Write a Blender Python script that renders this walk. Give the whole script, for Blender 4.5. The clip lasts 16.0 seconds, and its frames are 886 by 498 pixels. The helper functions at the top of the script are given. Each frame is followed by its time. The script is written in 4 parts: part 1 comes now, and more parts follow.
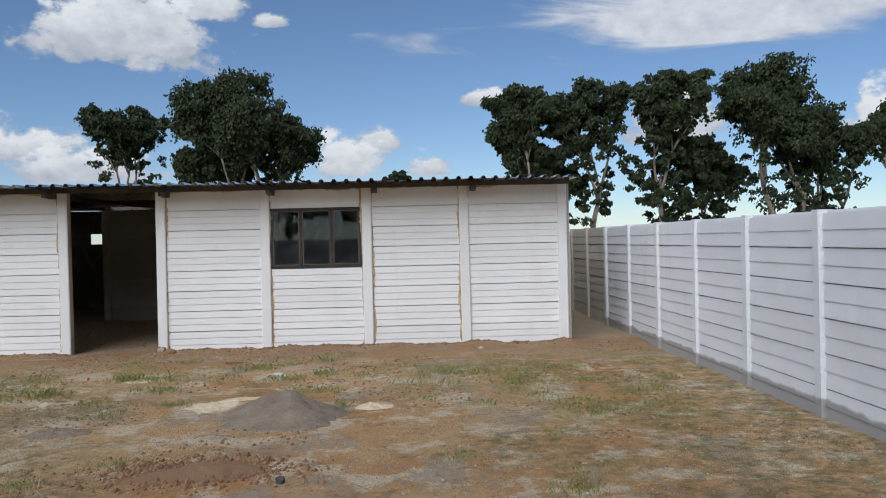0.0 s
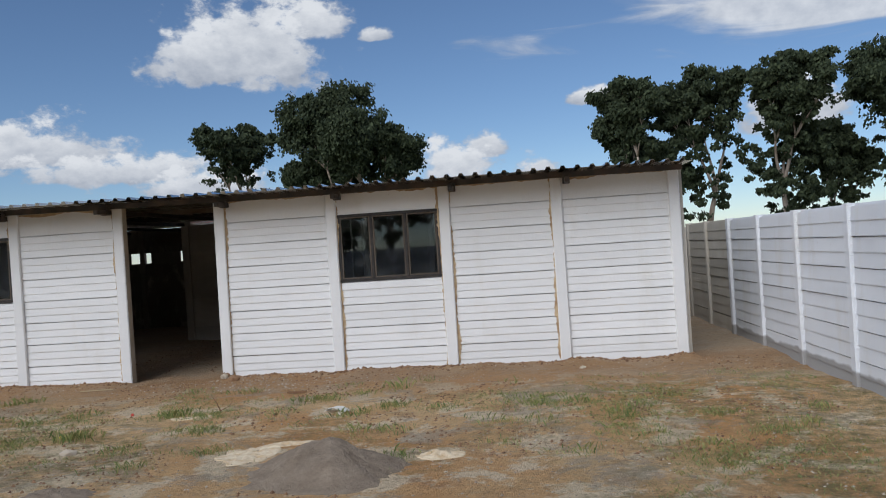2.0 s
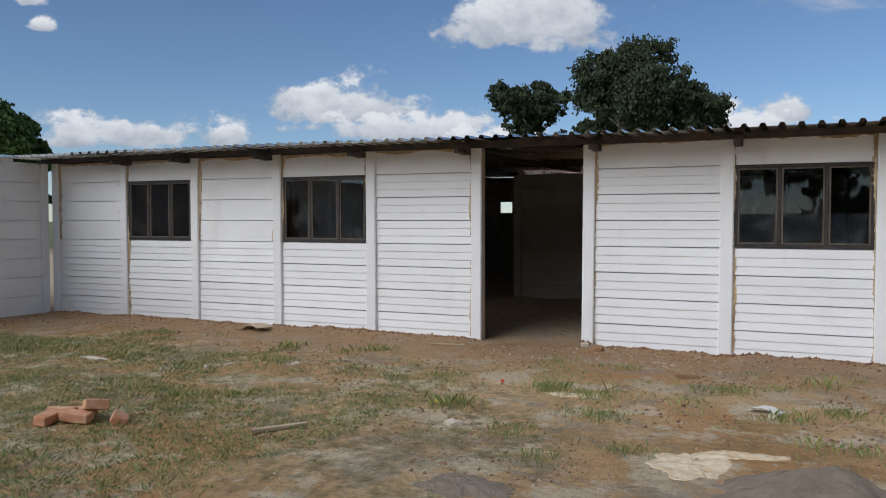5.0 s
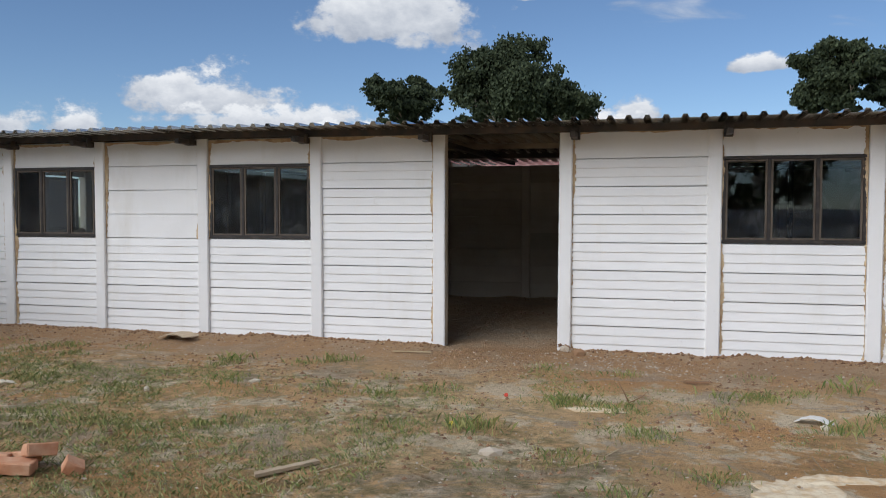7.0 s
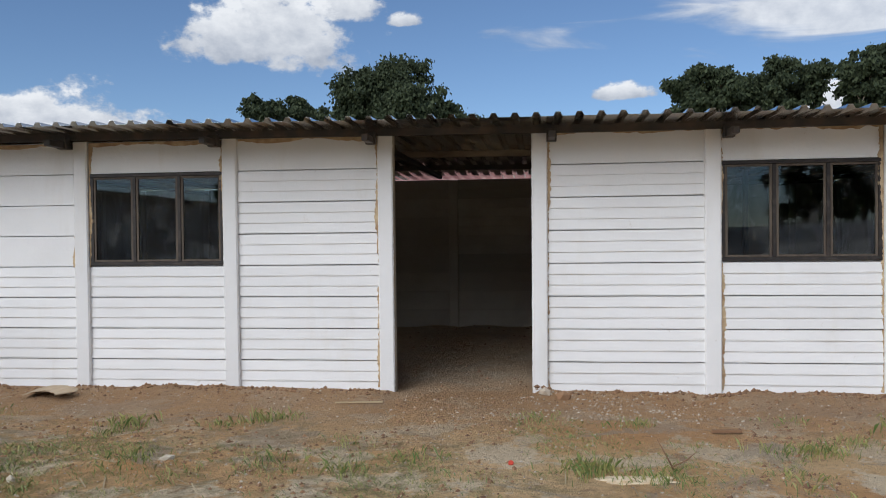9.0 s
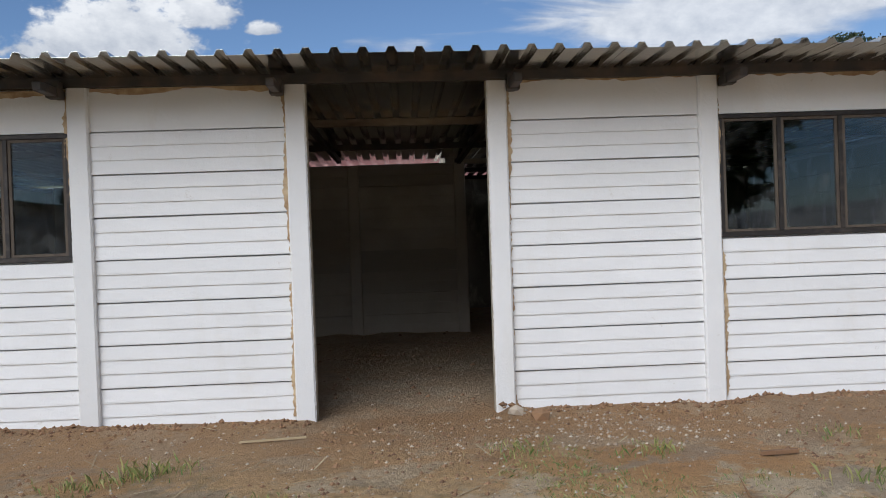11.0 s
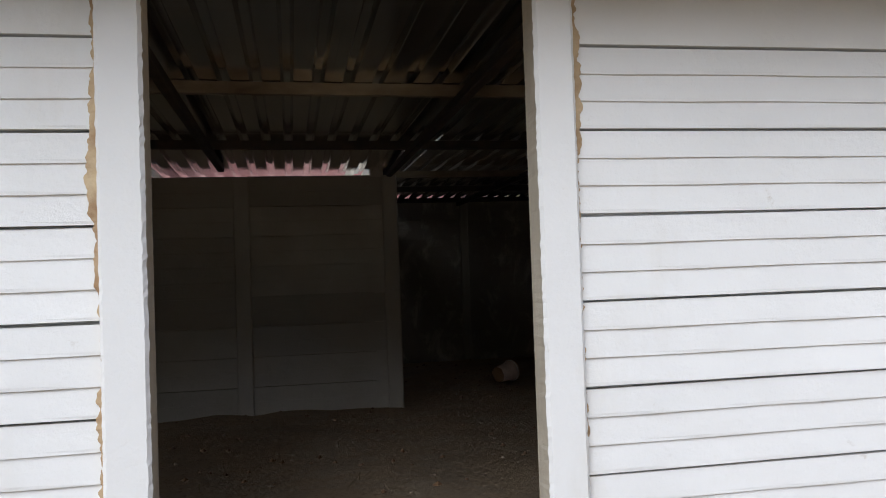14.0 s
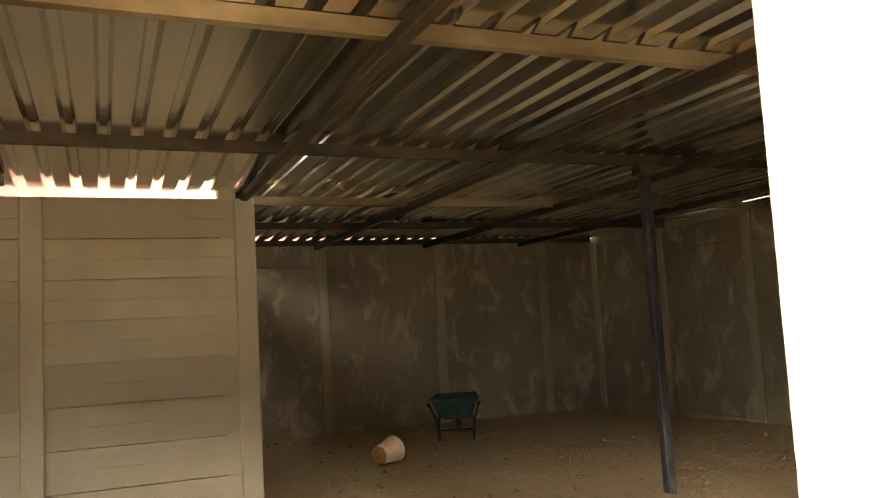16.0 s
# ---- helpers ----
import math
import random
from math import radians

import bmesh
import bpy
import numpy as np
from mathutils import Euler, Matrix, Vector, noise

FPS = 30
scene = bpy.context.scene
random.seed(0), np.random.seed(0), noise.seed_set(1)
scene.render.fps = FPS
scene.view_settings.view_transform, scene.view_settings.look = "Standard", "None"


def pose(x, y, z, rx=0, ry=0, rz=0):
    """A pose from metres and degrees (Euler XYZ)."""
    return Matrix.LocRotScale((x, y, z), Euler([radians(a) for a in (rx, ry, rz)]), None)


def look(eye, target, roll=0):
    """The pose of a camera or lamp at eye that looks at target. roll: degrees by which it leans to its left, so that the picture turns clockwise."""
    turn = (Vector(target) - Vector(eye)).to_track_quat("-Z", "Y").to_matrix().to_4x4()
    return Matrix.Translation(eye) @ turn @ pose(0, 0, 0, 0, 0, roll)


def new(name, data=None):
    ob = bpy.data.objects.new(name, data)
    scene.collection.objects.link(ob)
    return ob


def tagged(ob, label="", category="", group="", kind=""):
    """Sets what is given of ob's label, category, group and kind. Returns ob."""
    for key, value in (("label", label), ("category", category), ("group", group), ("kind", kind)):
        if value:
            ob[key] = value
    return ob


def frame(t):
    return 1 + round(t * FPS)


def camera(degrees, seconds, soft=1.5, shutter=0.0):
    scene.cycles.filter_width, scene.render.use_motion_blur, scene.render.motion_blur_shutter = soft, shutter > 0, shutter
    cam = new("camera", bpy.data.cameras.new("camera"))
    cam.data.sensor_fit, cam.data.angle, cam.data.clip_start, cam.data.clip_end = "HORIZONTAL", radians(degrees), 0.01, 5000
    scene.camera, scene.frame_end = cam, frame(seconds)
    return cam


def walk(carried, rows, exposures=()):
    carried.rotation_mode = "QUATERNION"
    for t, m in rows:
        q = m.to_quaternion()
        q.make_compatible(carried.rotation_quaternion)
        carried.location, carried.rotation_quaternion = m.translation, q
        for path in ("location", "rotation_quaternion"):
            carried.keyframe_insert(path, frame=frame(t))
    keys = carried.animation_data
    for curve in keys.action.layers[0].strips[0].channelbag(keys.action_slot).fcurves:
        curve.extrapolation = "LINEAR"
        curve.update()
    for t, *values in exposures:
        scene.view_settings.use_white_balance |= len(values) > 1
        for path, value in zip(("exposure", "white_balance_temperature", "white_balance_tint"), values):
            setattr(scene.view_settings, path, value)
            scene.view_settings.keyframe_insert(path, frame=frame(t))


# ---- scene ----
cam = camera(57.3, 16.0, soft=1.0)
PATH = [
    (0, (-0.034, 0.08, 1.57), (0.046, 2.078, 1.55), -1.4),
    (0.5, (0.021, 0.474, 1.582), (0.068, 2.473, 1.58), -1.5),
    (1, (0.079, 0.933, 1.576), (0.106, 2.932, 1.58), -2.4),
    (1.5, (0.219, 1.336, 1.576), (0.195, 3.336, 1.574), -3.5),
    (2, (0.293, 1.7, 1.562), (0.101, 3.691, 1.564), -3.7),
    (2.5, (0.351, 2.101, 1.569), (-0.134, 4.041, 1.592), -3.0),
    (3, (0.21, 2.449, 1.538), (-0.539, 4.303, 1.567), -1.0),
    (3.5, (-0.075, 2.594, 1.525), (-0.888, 4.422, 1.536), 0.5),
    (4, (-0.448, 2.835, 1.507), (-1.295, 4.647, 1.495), 0.8),
    (4.2, (-0.633, 2.881, 1.522), (-1.491, 4.687, 1.492), 0.6),
    (6.3, (-2.226, 3.149, 1.479), (-2.906, 5.028, 1.376), -0.8),
    (6.5, (-2.366, 3.234, 1.486), (-3.001, 5.129, 1.382), -0.7),
    (7, (-2.693, 3.453, 1.490), (-3.223, 5.38, 1.409), 0.1),
    (7.5, (-3.014, 3.709, 1.477), (-3.466, 5.657, 1.429), 1.1),
    (8, (-3.294, 4.053, 1.468), (-3.679, 6.016, 1.440), 1),
    (8.5, (-3.55, 4.451, 1.443), (-3.859, 6.427, 1.416), 0.2),
    (8.7, (-3.636, 4.604, 1.446), (-3.909, 6.585, 1.417), -0.2),
    (10.8, (-4.393, 6.416, 1.252), (-4.395, 8.416, 1.290), -2.1),
    (11, (-4.44, 6.544, 1.227), (-4.348, 8.542, 1.219), -2.1),
    (11.5, (-4.534, 7.01, 1.203), (-4.375, 9.002, 1.116), -3.9),
    (12, (-4.625, 7.44, 1.214), (-4.468, 9.433, 1.217), -3.1),
    (12.5, (-4.596, 7.975, 1.263), (-4.392, 9.964, 1.339), -2.7),
    (13, (-4.603, 8.517, 1.273), (-4.349, 10.499, 1.362), -2.2),
    (13.5, (-4.641, 9.08, 1.277), (-4.334, 11.054, 1.359), -1.4),
    (14, (-4.67, 9.669, 1.306), (-4.301, 11.633, 1.378), -2.1),
    (14.5, (-4.721, 10.2, 1.336), (-4.292, 12.152, 1.405), -2.7),
    (15, (-4.668, 10.68, 1.355), (-4.154, 12.611, 1.442), -2.8),
    (15.5, (-4.669, 11.195, 1.325), (-4.04, 13.089, 1.449), -2.8),
    (16, (-4.681, 11.613, 1.276), (-3.906, 13.445, 1.476), -3.3),
]
EXPOSURES = [(0.0, -0.22, 6000, 10), (3.5, -0.32, 5950, 10), (7.0, -0.08, 6050, 10), (11.0, -0.05, 6000, 10), (13.0, 0.1, 6000, 10), (14.0, 0.2, 6000, 10), (14.5, 0.5, 6150, 10), (15.0, 1.0, 6500, 10), (15.5, 2.0, 7400, 10), (16.0, 3.8, 9800, 10)]
walk(cam, [(t, look(eye, target, roll)) for t, eye, target, roll in PATH], EXPOSURES)



# ---- world, sun ----
SUN_EL, SUN_AZ = 38.0, 208.0      # degrees; azimuth clockwise from +y


def sky_world():
    w = bpy.data.worlds.new("sky")
    scene.world = w
    w.use_nodes = True
    nt = w.node_tree
    nt.nodes.clear()
    N, L = nt.nodes.new, nt.links.new

    def math_node(op, a, b=None, c=None, clamp=False):
        n = N("ShaderNodeMath")
        n.operation, n.use_clamp = op, clamp
        for i, v in enumerate((a, b, c)):
            if v is None:
                continue
            if isinstance(v, (int, float)):
                n.inputs[i].default_value = v
            else:
                L(v, n.inputs[i])
        return n.outputs[0]

    def smooth(v, lo, hi):
        n = N("ShaderNodeMapRange")
        n.interpolation_type = "SMOOTHSTEP"
        L(v, n.inputs[0])
        n.inputs[1].default_value, n.inputs[2].default_value = lo, hi
        return n.outputs[0]

    tc = N("ShaderNodeTexCoord").outputs["Generated"]
    sep = N("ShaderNodeSeparateXYZ")
    L(tc, sep.inputs[0])
    x, y, z = sep.outputs
    az = math_node("MULTIPLY", math_node("ARCTAN2", x, y), 57.2958)
    el = math_node("MULTIPLY", math_node("ARCSINE", z), 57.2958)

    def fbm(scale, detail, rough, seed):
        mp = N("ShaderNodeMapping")
        L(tc, mp.inputs[0])
        mp.inputs["Location"].default_value = (seed, seed * 1.7, 0)
        mp.inputs["Scale"].default_value = (1, 1, 1.5)
        n = N("ShaderNodeTexNoise")
        L(mp.outputs[0], n.inputs["Vector"])
        n.inputs["Scale"].default_value, n.inputs["Detail"].default_value, n.inputs["Roughness"].default_value = scale, detail, rough
        return math_node("SUBTRACT", n.outputs[0], 0.5)

    n1, n2 = fbm(14, 9, 0.62, 1.3), fbm(42, 6, 0.6, 4.1)
    edge = math_node("ADD", math_node("MULTIPLY", n1, 2.3), math_node("MULTIPLY", n2, 1.1))
    lump = fbm(30, 8, 0.6, 7.7)

    # cumulus: azimuth, elevation of the flat base's middle, half width, height
    cumulus = [(-18.3, 12.8, 6.6, 5.2), (-21.5, 12.6, 3.2, 4.2), (-13.5, 15.0, 3.0, 2.6), (-30.8, 6.9, 5.6, 2.9), (-33.5, 7.4, 3.4, 2.0),
               (-27.5, 5.6, 7.5, 1.7), (-20.5, 4.3, 6.0, 2.0), (-4.4, 4.6, 3.9, 2.7), (-2.2, 6.2, 1.8, 1.8), (1.5, 4.5, 2.0, 1.4), (-44.5, 4.8, 4.0, 2.0),
               (-49.5, 4.6, 2.3, 2.2), (-39.8, 4.8, 1.6, 1.8), (5.9, 9.2, 2.1, 0.9), (19.0, 6.5, 3.6, 3.2), (31.0, 5.5, 5.0, 3.0), (-9.2, 14.4, 1.5, 0.8),
               (-51.9, 13.0, 1.2, 1.2), (-51.0, 11.5, 0.8, 0.8), (-8.0, 17.3, 1.4, 0.9)]
    cover, height = None, None
    for a, e, wd, h in cumulus:
        e += 0.5
        dx = math_node("DIVIDE", math_node("SUBTRACT", az, a), wd)
        dz = math_node("DIVIDE", math_node("SUBTRACT", el, e), h)
        low = math_node("MULTIPLY", math_node("MINIMUM", dz, 0.0), 2.8)
        d = math_node("SQRT", math_node("ADD", math_node("MULTIPLY", dx, dx), math_node("ADD", math_node("MULTIPLY", dz, dz), math_node("MULTIPLY", low, low))))
        m = smooth(math_node("ADD", d, edge), 1.02, 0.55)
        cover = m if cover is None else math_node("MAXIMUM", cover, m)
        hh = math_node("MULTIPLY", m, math_node("ADD", dz, 0.2), clamp=True)
        height = hh if height is None else math_node("MAXIMUM", height, hh)
    # high streaked cloud
    st = N("ShaderNodeCombineXYZ")
    L(math_node("MULTIPLY", az, 0.05), st.inputs[0])
    L(math_node("MULTIPLY", math_node("ADD", el, math_node("MULTIPLY", az, 0.06)), 0.26), st.inputs[1])
    sn = N("ShaderNodeTexNoise")
    L(st.outputs[0], sn.inputs["Vector"])
    sn.inputs["Scale"].default_value, sn.inputs["Detail"].default_value, sn.inputs["Distortion"].default_value = 1.6, 8, 0.6
    dxs = math_node("DIVIDE", math_node("SUBTRACT", az, 27.0), 21.0)
    dzs = math_node("DIVIDE", math_node("SUBTRACT", el, 15.3), 3.4)
    ds = math_node("SQRT", math_node("ADD", math_node("MULTIPLY", dxs, dxs), math_node("MULTIPLY", dzs, dzs)))
    streak = smooth(math_node("ADD", ds, math_node("MULTIPLY", math_node("SUBTRACT", sn.outputs[0], 0.5), 2.6)), 1.1, 0.55)
    # the sky overhead and behind is broken cloud too
    over = smooth(math_node("ADD", math_node("MULTIPLY", fbm(2.6, 8, 0.6, 9.0), 1.0), 0.0), -0.08, 0.06)
    far = math_node("MAXIMUM", smooth(el, 20.0, 30.0), smooth(math_node("ABSOLUTE", az), 60.0, 72.0))
    over = math_node("MULTIPLY", math_node("MULTIPLY", over, far), smooth(el, 0.0, 6.0))

    shade = math_node("ADD", math_node("MULTIPLY", height, 0.55), math_node("ADD", math_node("MULTIPLY", lump, 0.9), math_node("MULTIPLY", streak, 0.3)))
    ramp = N("ShaderNodeValToRGB")
    L(math_node("ADD", shade, 0.32, clamp=True), ramp.inputs[0])
    ramp.color_ramp.elements[0].position, ramp.color_ramp.elements[0].color = 0.12, (0.40, 0.44, 0.51, 1)
    ramp.color_ramp.elements[1].position, ramp.color_ramp.elements[1].color = 0.80, (0.95, 0.94, 0.92, 1)

    sky = N("ShaderNodeTexSky")
    sky.sky_type, sky.sun_disc = "NISHITA", False
    sky.sun_elevation, sky.sun_rotation = radians(SUN_EL), radians(SUN_AZ)
    sky.altitude, sky.air_density, sky.dust_density, sky.ozone_density = 1500, 1.0, 0.25, 3.0
    bg = N("ShaderNodeBackground")
    L(sky.outputs[0], bg.inputs[0])
    bg.inputs[1].default_value = SKY
    cl = N("ShaderNodeBackground")
    L(ramp.outputs[0], cl.inputs[0])
    cl.inputs[1].default_value = CLOUD
    mix = N("ShaderNodeMixShader")
    total = math_node("MAXIMUM", math_node("MAXIMUM", cover, math_node("MULTIPLY", streak, 0.9)), math_node("MULTIPLY", over, 0.9))
    L(total, mix.inputs[0])
    L(bg.outputs[0], mix.inputs[1])
    L(cl.outputs[0], mix.inputs[2])
    out = N("ShaderNodeOutputWorld")
    L(mix.outputs[0], out.inputs[0])


SKY, CLOUD, SUN = 0.10, 0.95, 3.0
sky_world()
sun = new("sun", bpy.data.lights.new("sun", "SUN"))
sun.data.energy, sun.data.angle, sun.data.color = SUN, radians(56), (1.0, 0.97, 0.93)
_d = Vector((math.sin(radians(SUN_AZ)) * math.cos(radians(SUN_EL)), math.cos(radians(SUN_AZ)) * math.cos(radians(SUN_EL)), math.sin(radians(SUN_EL))))
sun.matrix_world = look(_d * 60, (0, 0, 0))


# ---- materials ----
class Mat:
    """A small builder of node materials."""

    def __init__(self, name, rough=0.8, metal=0.0):
        self.m = bpy.data.materials.new(name)
        self.m.use_nodes = True
        self.t = self.m.node_tree
        self.b = self.t.nodes["Principled BSDF"]
        self.b.inputs["Roughness"].default_value, self.b.inputs["Metallic"].default_value = rough, metal
        self.co = self.n("ShaderNodeNewGeometry").outputs["Position"]

    def n(self, kind):
        return self.t.nodes.new(kind)

    def link(self, a, b):
        self.t.links.new(a, b)

    def local(self):
        self.co = self.n("ShaderNodeTexCoord").outputs["Object"]
        return self

    def noise(self, scale, detail=4, rough=0.55, stretch=(1, 1, 1), distort=0.0):
        mp = self.n("ShaderNodeMapping")
        self.link(self.co, mp.inputs[0])
        mp.inputs["Scale"].default_value = stretch
        t = self.n("ShaderNodeTexNoise")
        self.link(mp.outputs[0], t.inputs["Vector"])
        t.inputs["Scale"].default_value, t.inputs["Detail"].default_value = scale, detail
        t.inputs["Roughness"].default_value, t.inputs["Distortion"].default_value = rough, distort
        return t.outputs[0]

    def ramp(self, fac, lo, hi, a=0.0, b=1.0):
        r = self.n("ShaderNodeMapRange")
        self.link(fac, r.inputs[0])
        r.inputs[1].default_value, r.inputs[2].default_value, r.inputs[3].default_value, r.inputs[4].default_value = lo, hi, a, b
        return r.outputs[0]

    def mix(self, fac, a, b, mode="MIX"):
        x = self.n("ShaderNodeMix")
        x.data_type, x.blend_type = "RGBA", mode
        for s, v in ((x.inputs[0], fac), (x.inputs[6], a), (x.inputs[7], b)):
            if isinstance(v, (int, float)):
                s.default_value = v
            elif isinstance(v, tuple):
                s.default_value = (*v, 1)
            else:
                self.link(v, s)
        return x.outputs[2]

    def mul(self, a, b):
        x = self.n("ShaderNodeMath")
        x.operation = "MULTIPLY"
        for s, v in zip(x.inputs, (a, b)):
            if isinstance(v, (int, float)):
                s.default_value = v
            else:
                self.link(v, s)
        return x.outputs[0]

    def rand(self):
        return self.n("ShaderNodeObjectInfo").outputs["Random"]

    def island(self):
        return self.n("ShaderNodeNewGeometry").outputs["Random Per Island"]

    def split(self):
        s = self.n("ShaderNodeSeparateXYZ")
        self.link(self.co, s.inputs[0])
        return s.outputs

    def done(self, colour, bump=None, strength=0.3, dist=0.01, rough=None):
        if isinstance(colour, tuple):
            self.b.inputs["Base Color"].default_value = (*colour, 1)
        else:
            self.link(colour, self.b.inputs["Base Color"])
        if bump is not None:
            n = self.n("ShaderNodeBump")
            n.inputs["Strength"].default_value, n.inputs["Distance"].default_value = strength, dist
            self.link(bump, n.inputs["Height"])
            self.link(n.outputs[0], self.b.inputs["Normal"])
        if rough is not None:
            self.link(rough, self.b.inputs["Roughness"])
        return self.m


def paint_white(name, tint, bare_below=None):
    k = Mat(name, 0.72)
    c = k.mix(k.rand(), tuple(v * 0.93 for v in tint), tint)
    c = k.mix(k.ramp(k.noise(1.3, 5), 0.42, 0.72, 0, 0.5), c, tuple(v * 0.86 for v in tint))
    c = k.mix(k.ramp(k.noise(2.4, 6, 0.6, (1, 1, 0.25)), 0.56, 0.78, 0, 0.42), c, (0.60, 0.56, 0.47))
    c = k.mix(k.ramp(k.noise(9, 8, 0.7), 0.66, 0.74, 0, 0.5), c, (0.50, 0.45, 0.38))
    if bare_below is not None:
        z = k.split()[2]
        n = k.noise(2.2, 5)
        s = k.n("ShaderNodeMath")
        s.operation = "MULTIPLY_ADD"
        k.link(n, s.inputs[0])
        s.inputs[1].default_value = 0.16
        k.link(z, s.inputs[2])
        c = k.mix(k.ramp(s.outputs[0], bare_below + 0.07, bare_below + 0.10), (0.36, 0.35, 0.34), c)
    return k.done(c, k.noise(26, 8, 0.65), 0.35, 0.012)


WHITE = paint_white("white_painted_concrete", (0.82, 0.815, 0.80))
FENCE = paint_white("fence_painted_concrete", (0.78, 0.80, 0.83), 0.12)

_k = Mat("bare_concrete", 0.9)
_c = _k.mix(_k.rand(), (0.43, 0.40, 0.34), (0.62, 0.58, 0.50))
_c = _k.mix(_k.ramp(_k.noise(1.6, 6), 0.4, 0.7, 0, 0.6), _c, (0.42, 0.375, 0.31))
_c = _k.mix(_k.ramp(_k.noise(7, 8, 0.7, (1, 1, 0.4)), 0.6, 0.8, 0, 0.5), _c, (0.50, 0.48, 0.43))
CONCRETE = _k.done(_c, _k.noise(30, 8, 0.7), 0.5, 0.012)

_k = Mat("smeared_plaster", 0.92)
_w = _k.noise(3.2, 8, 0.7, (1, 1, 0.6), 0.5)
_c = _k.mix(_k.ramp(_k.noise(1.1, 4), 0.35, 0.7), (0.30, 0.265, 0.215), (0.40, 0.36, 0.30))
_c = _k.mix(_k.ramp(_w, 0.52, 0.64, 0, 0.75), _c, (0.66, 0.62, 0.54))
PLASTER = _k.done(_c, _w, 0.5, 0.03)

_k = Mat("mortar_smears", 0.95)
_c = _k.mix(_k.ramp(_k.noise(9, 6), 0.35, 0.7), (0.34, 0.22, 0.12), (0.62, 0.49, 0.31))
MORTAR = _k.done(_c, _k.noise(50, 6), 0.8, 0.01)

_k = Mat("zinc_sheet", 0.2, 1.0)
_c = _k.mix(_k.ramp(_k.noise(1.4, 5, 0.6, (3, 0.12, 1)), 0.35, 0.7), (0.70, 0.70, 0.68), (0.84, 0.84, 0.81))
_c = _k.mix(_k.ramp(_k.noise(5, 6, 0.6, (1, 0.06, 1)), 0.6, 0.8, 0, 0.4), _c, (0.26, 0.19, 0.13))
ZINC = _k.done(_c, _k.noise(5, 3, 0.5, (1, 0.1, 1)), 0.02, 0.006, _k.ramp(_k.noise(4, 5, 0.5, (1, 0.1, 1)), 0.3, 0.7, 0.10, 0.24))

_k = Mat("brown_primed_steel", 0.6, 0.25)
_c = _k.mix(_k.ramp(_k.noise(6, 6), 0.4, 0.7), (0.05, 0.046, 0.044), (0.105, 0.078, 0.06))
STEEL = _k.done(_c, _k.noise(40, 6), 0.3, 0.006)
_k = Mat("galvanised_purlin", 0.5, 0.5)
_c = _k.mix(_k.ramp(_k.noise(3, 7, 0.6, (0.4, 1, 1)), 0.4, 0.68), (0.42, 0.36, 0.27), (0.16, 0.11, 0.075))
PURLIN = _k.done(_c, _k.noise(30, 6), 0.3, 0.006)
_k = Mat("dark_blue_steel", 0.5, 0.2)
POLE = _k.done(_k.mix(_k.ramp(_k.noise(14, 6, 0.6, (1, 1, 0.3)), 0.5, 0.75), (0.035, 0.043, 0.06), (0.16, 0.15, 0.14)), _k.noise(40, 5), 0.3, 0.006)
_k = Mat("brown_window_frame", 0.55, 0.15)
_c = _k.mix(_k.ramp(_k.noise(18, 6), 0.5, 0.75), (0.024, 0.02, 0.018), (0.07, 0.055, 0.045))
WFRAME = _k.done(_c, _k.noise(60, 5), 0.3, 0.004)
_k = Mat("timber_grey", 0.8)
SASH = _k.done(_k.mix(_k.ramp(_k.noise(20, 6, 0.6, (1, 1, 0.15)), 0.4, 0.7), (0.12, 0.095, 0.07), (0.06, 0.045, 0.035)), _k.noise(50, 5), 0.3, 0.004)


def glass_material():
    m = bpy.data.materials.new("dusty_window_glass")
    m.use_nodes = True
    t = m.node_tree
    t.nodes.clear()
    N, L = t.nodes.new, t.links.new
    tr, gl, df, fr, mx, m2, out = [N("ShaderNode" + s) for s in ("BsdfTransparent", "BsdfGlossy", "BsdfDiffuse", "Fresnel", "MixShader", "MixShader", "OutputMaterial")]
    tr.inputs[0].default_value = (0.80, 0.84, 0.84, 1)
    gl.inputs["Roughness"].default_value = 0.015
    gl.inputs[0].default_value = (0.9, 0.92, 0.95, 1)
    df.inputs[0].default_value = (0.4, 0.4, 0.38, 1)
    fr.inputs[0].default_value = 1.5
    g = N("ShaderNodeNewGeometry")
    ns = N("ShaderNodeTexNoise")
    ns.inputs["Scale"].default_value, ns.inputs["Detail"].default_value, ns.inputs["Roughness"].default_value = 4.0, 8, 0.7
    L(g.outputs["Position"], ns.inputs["Vector"])
    mr = N("ShaderNodeMapRange")
    L(ns.outputs[0], mr.inputs[0])
    mr.inputs[1].default_value, mr.inputs[2].default_value, mr.inputs[3].default_value, mr.inputs[4].default_value = 0.5, 0.85, 0.0, 0.14
    L(mr.outputs[0], m2.inputs[0])
    L(tr.outputs[0], m2.inputs[1])
    L(df.outputs[0], m2.inputs[2])
    L(fr.outputs[0], mx.inputs[0])
    L(m2.outputs[0], mx.inputs[1])
    L(gl.outputs[0], mx.inputs[2])
    L(mx.outputs[0], out.inputs[0])
    return m


GLASS = glass_material()


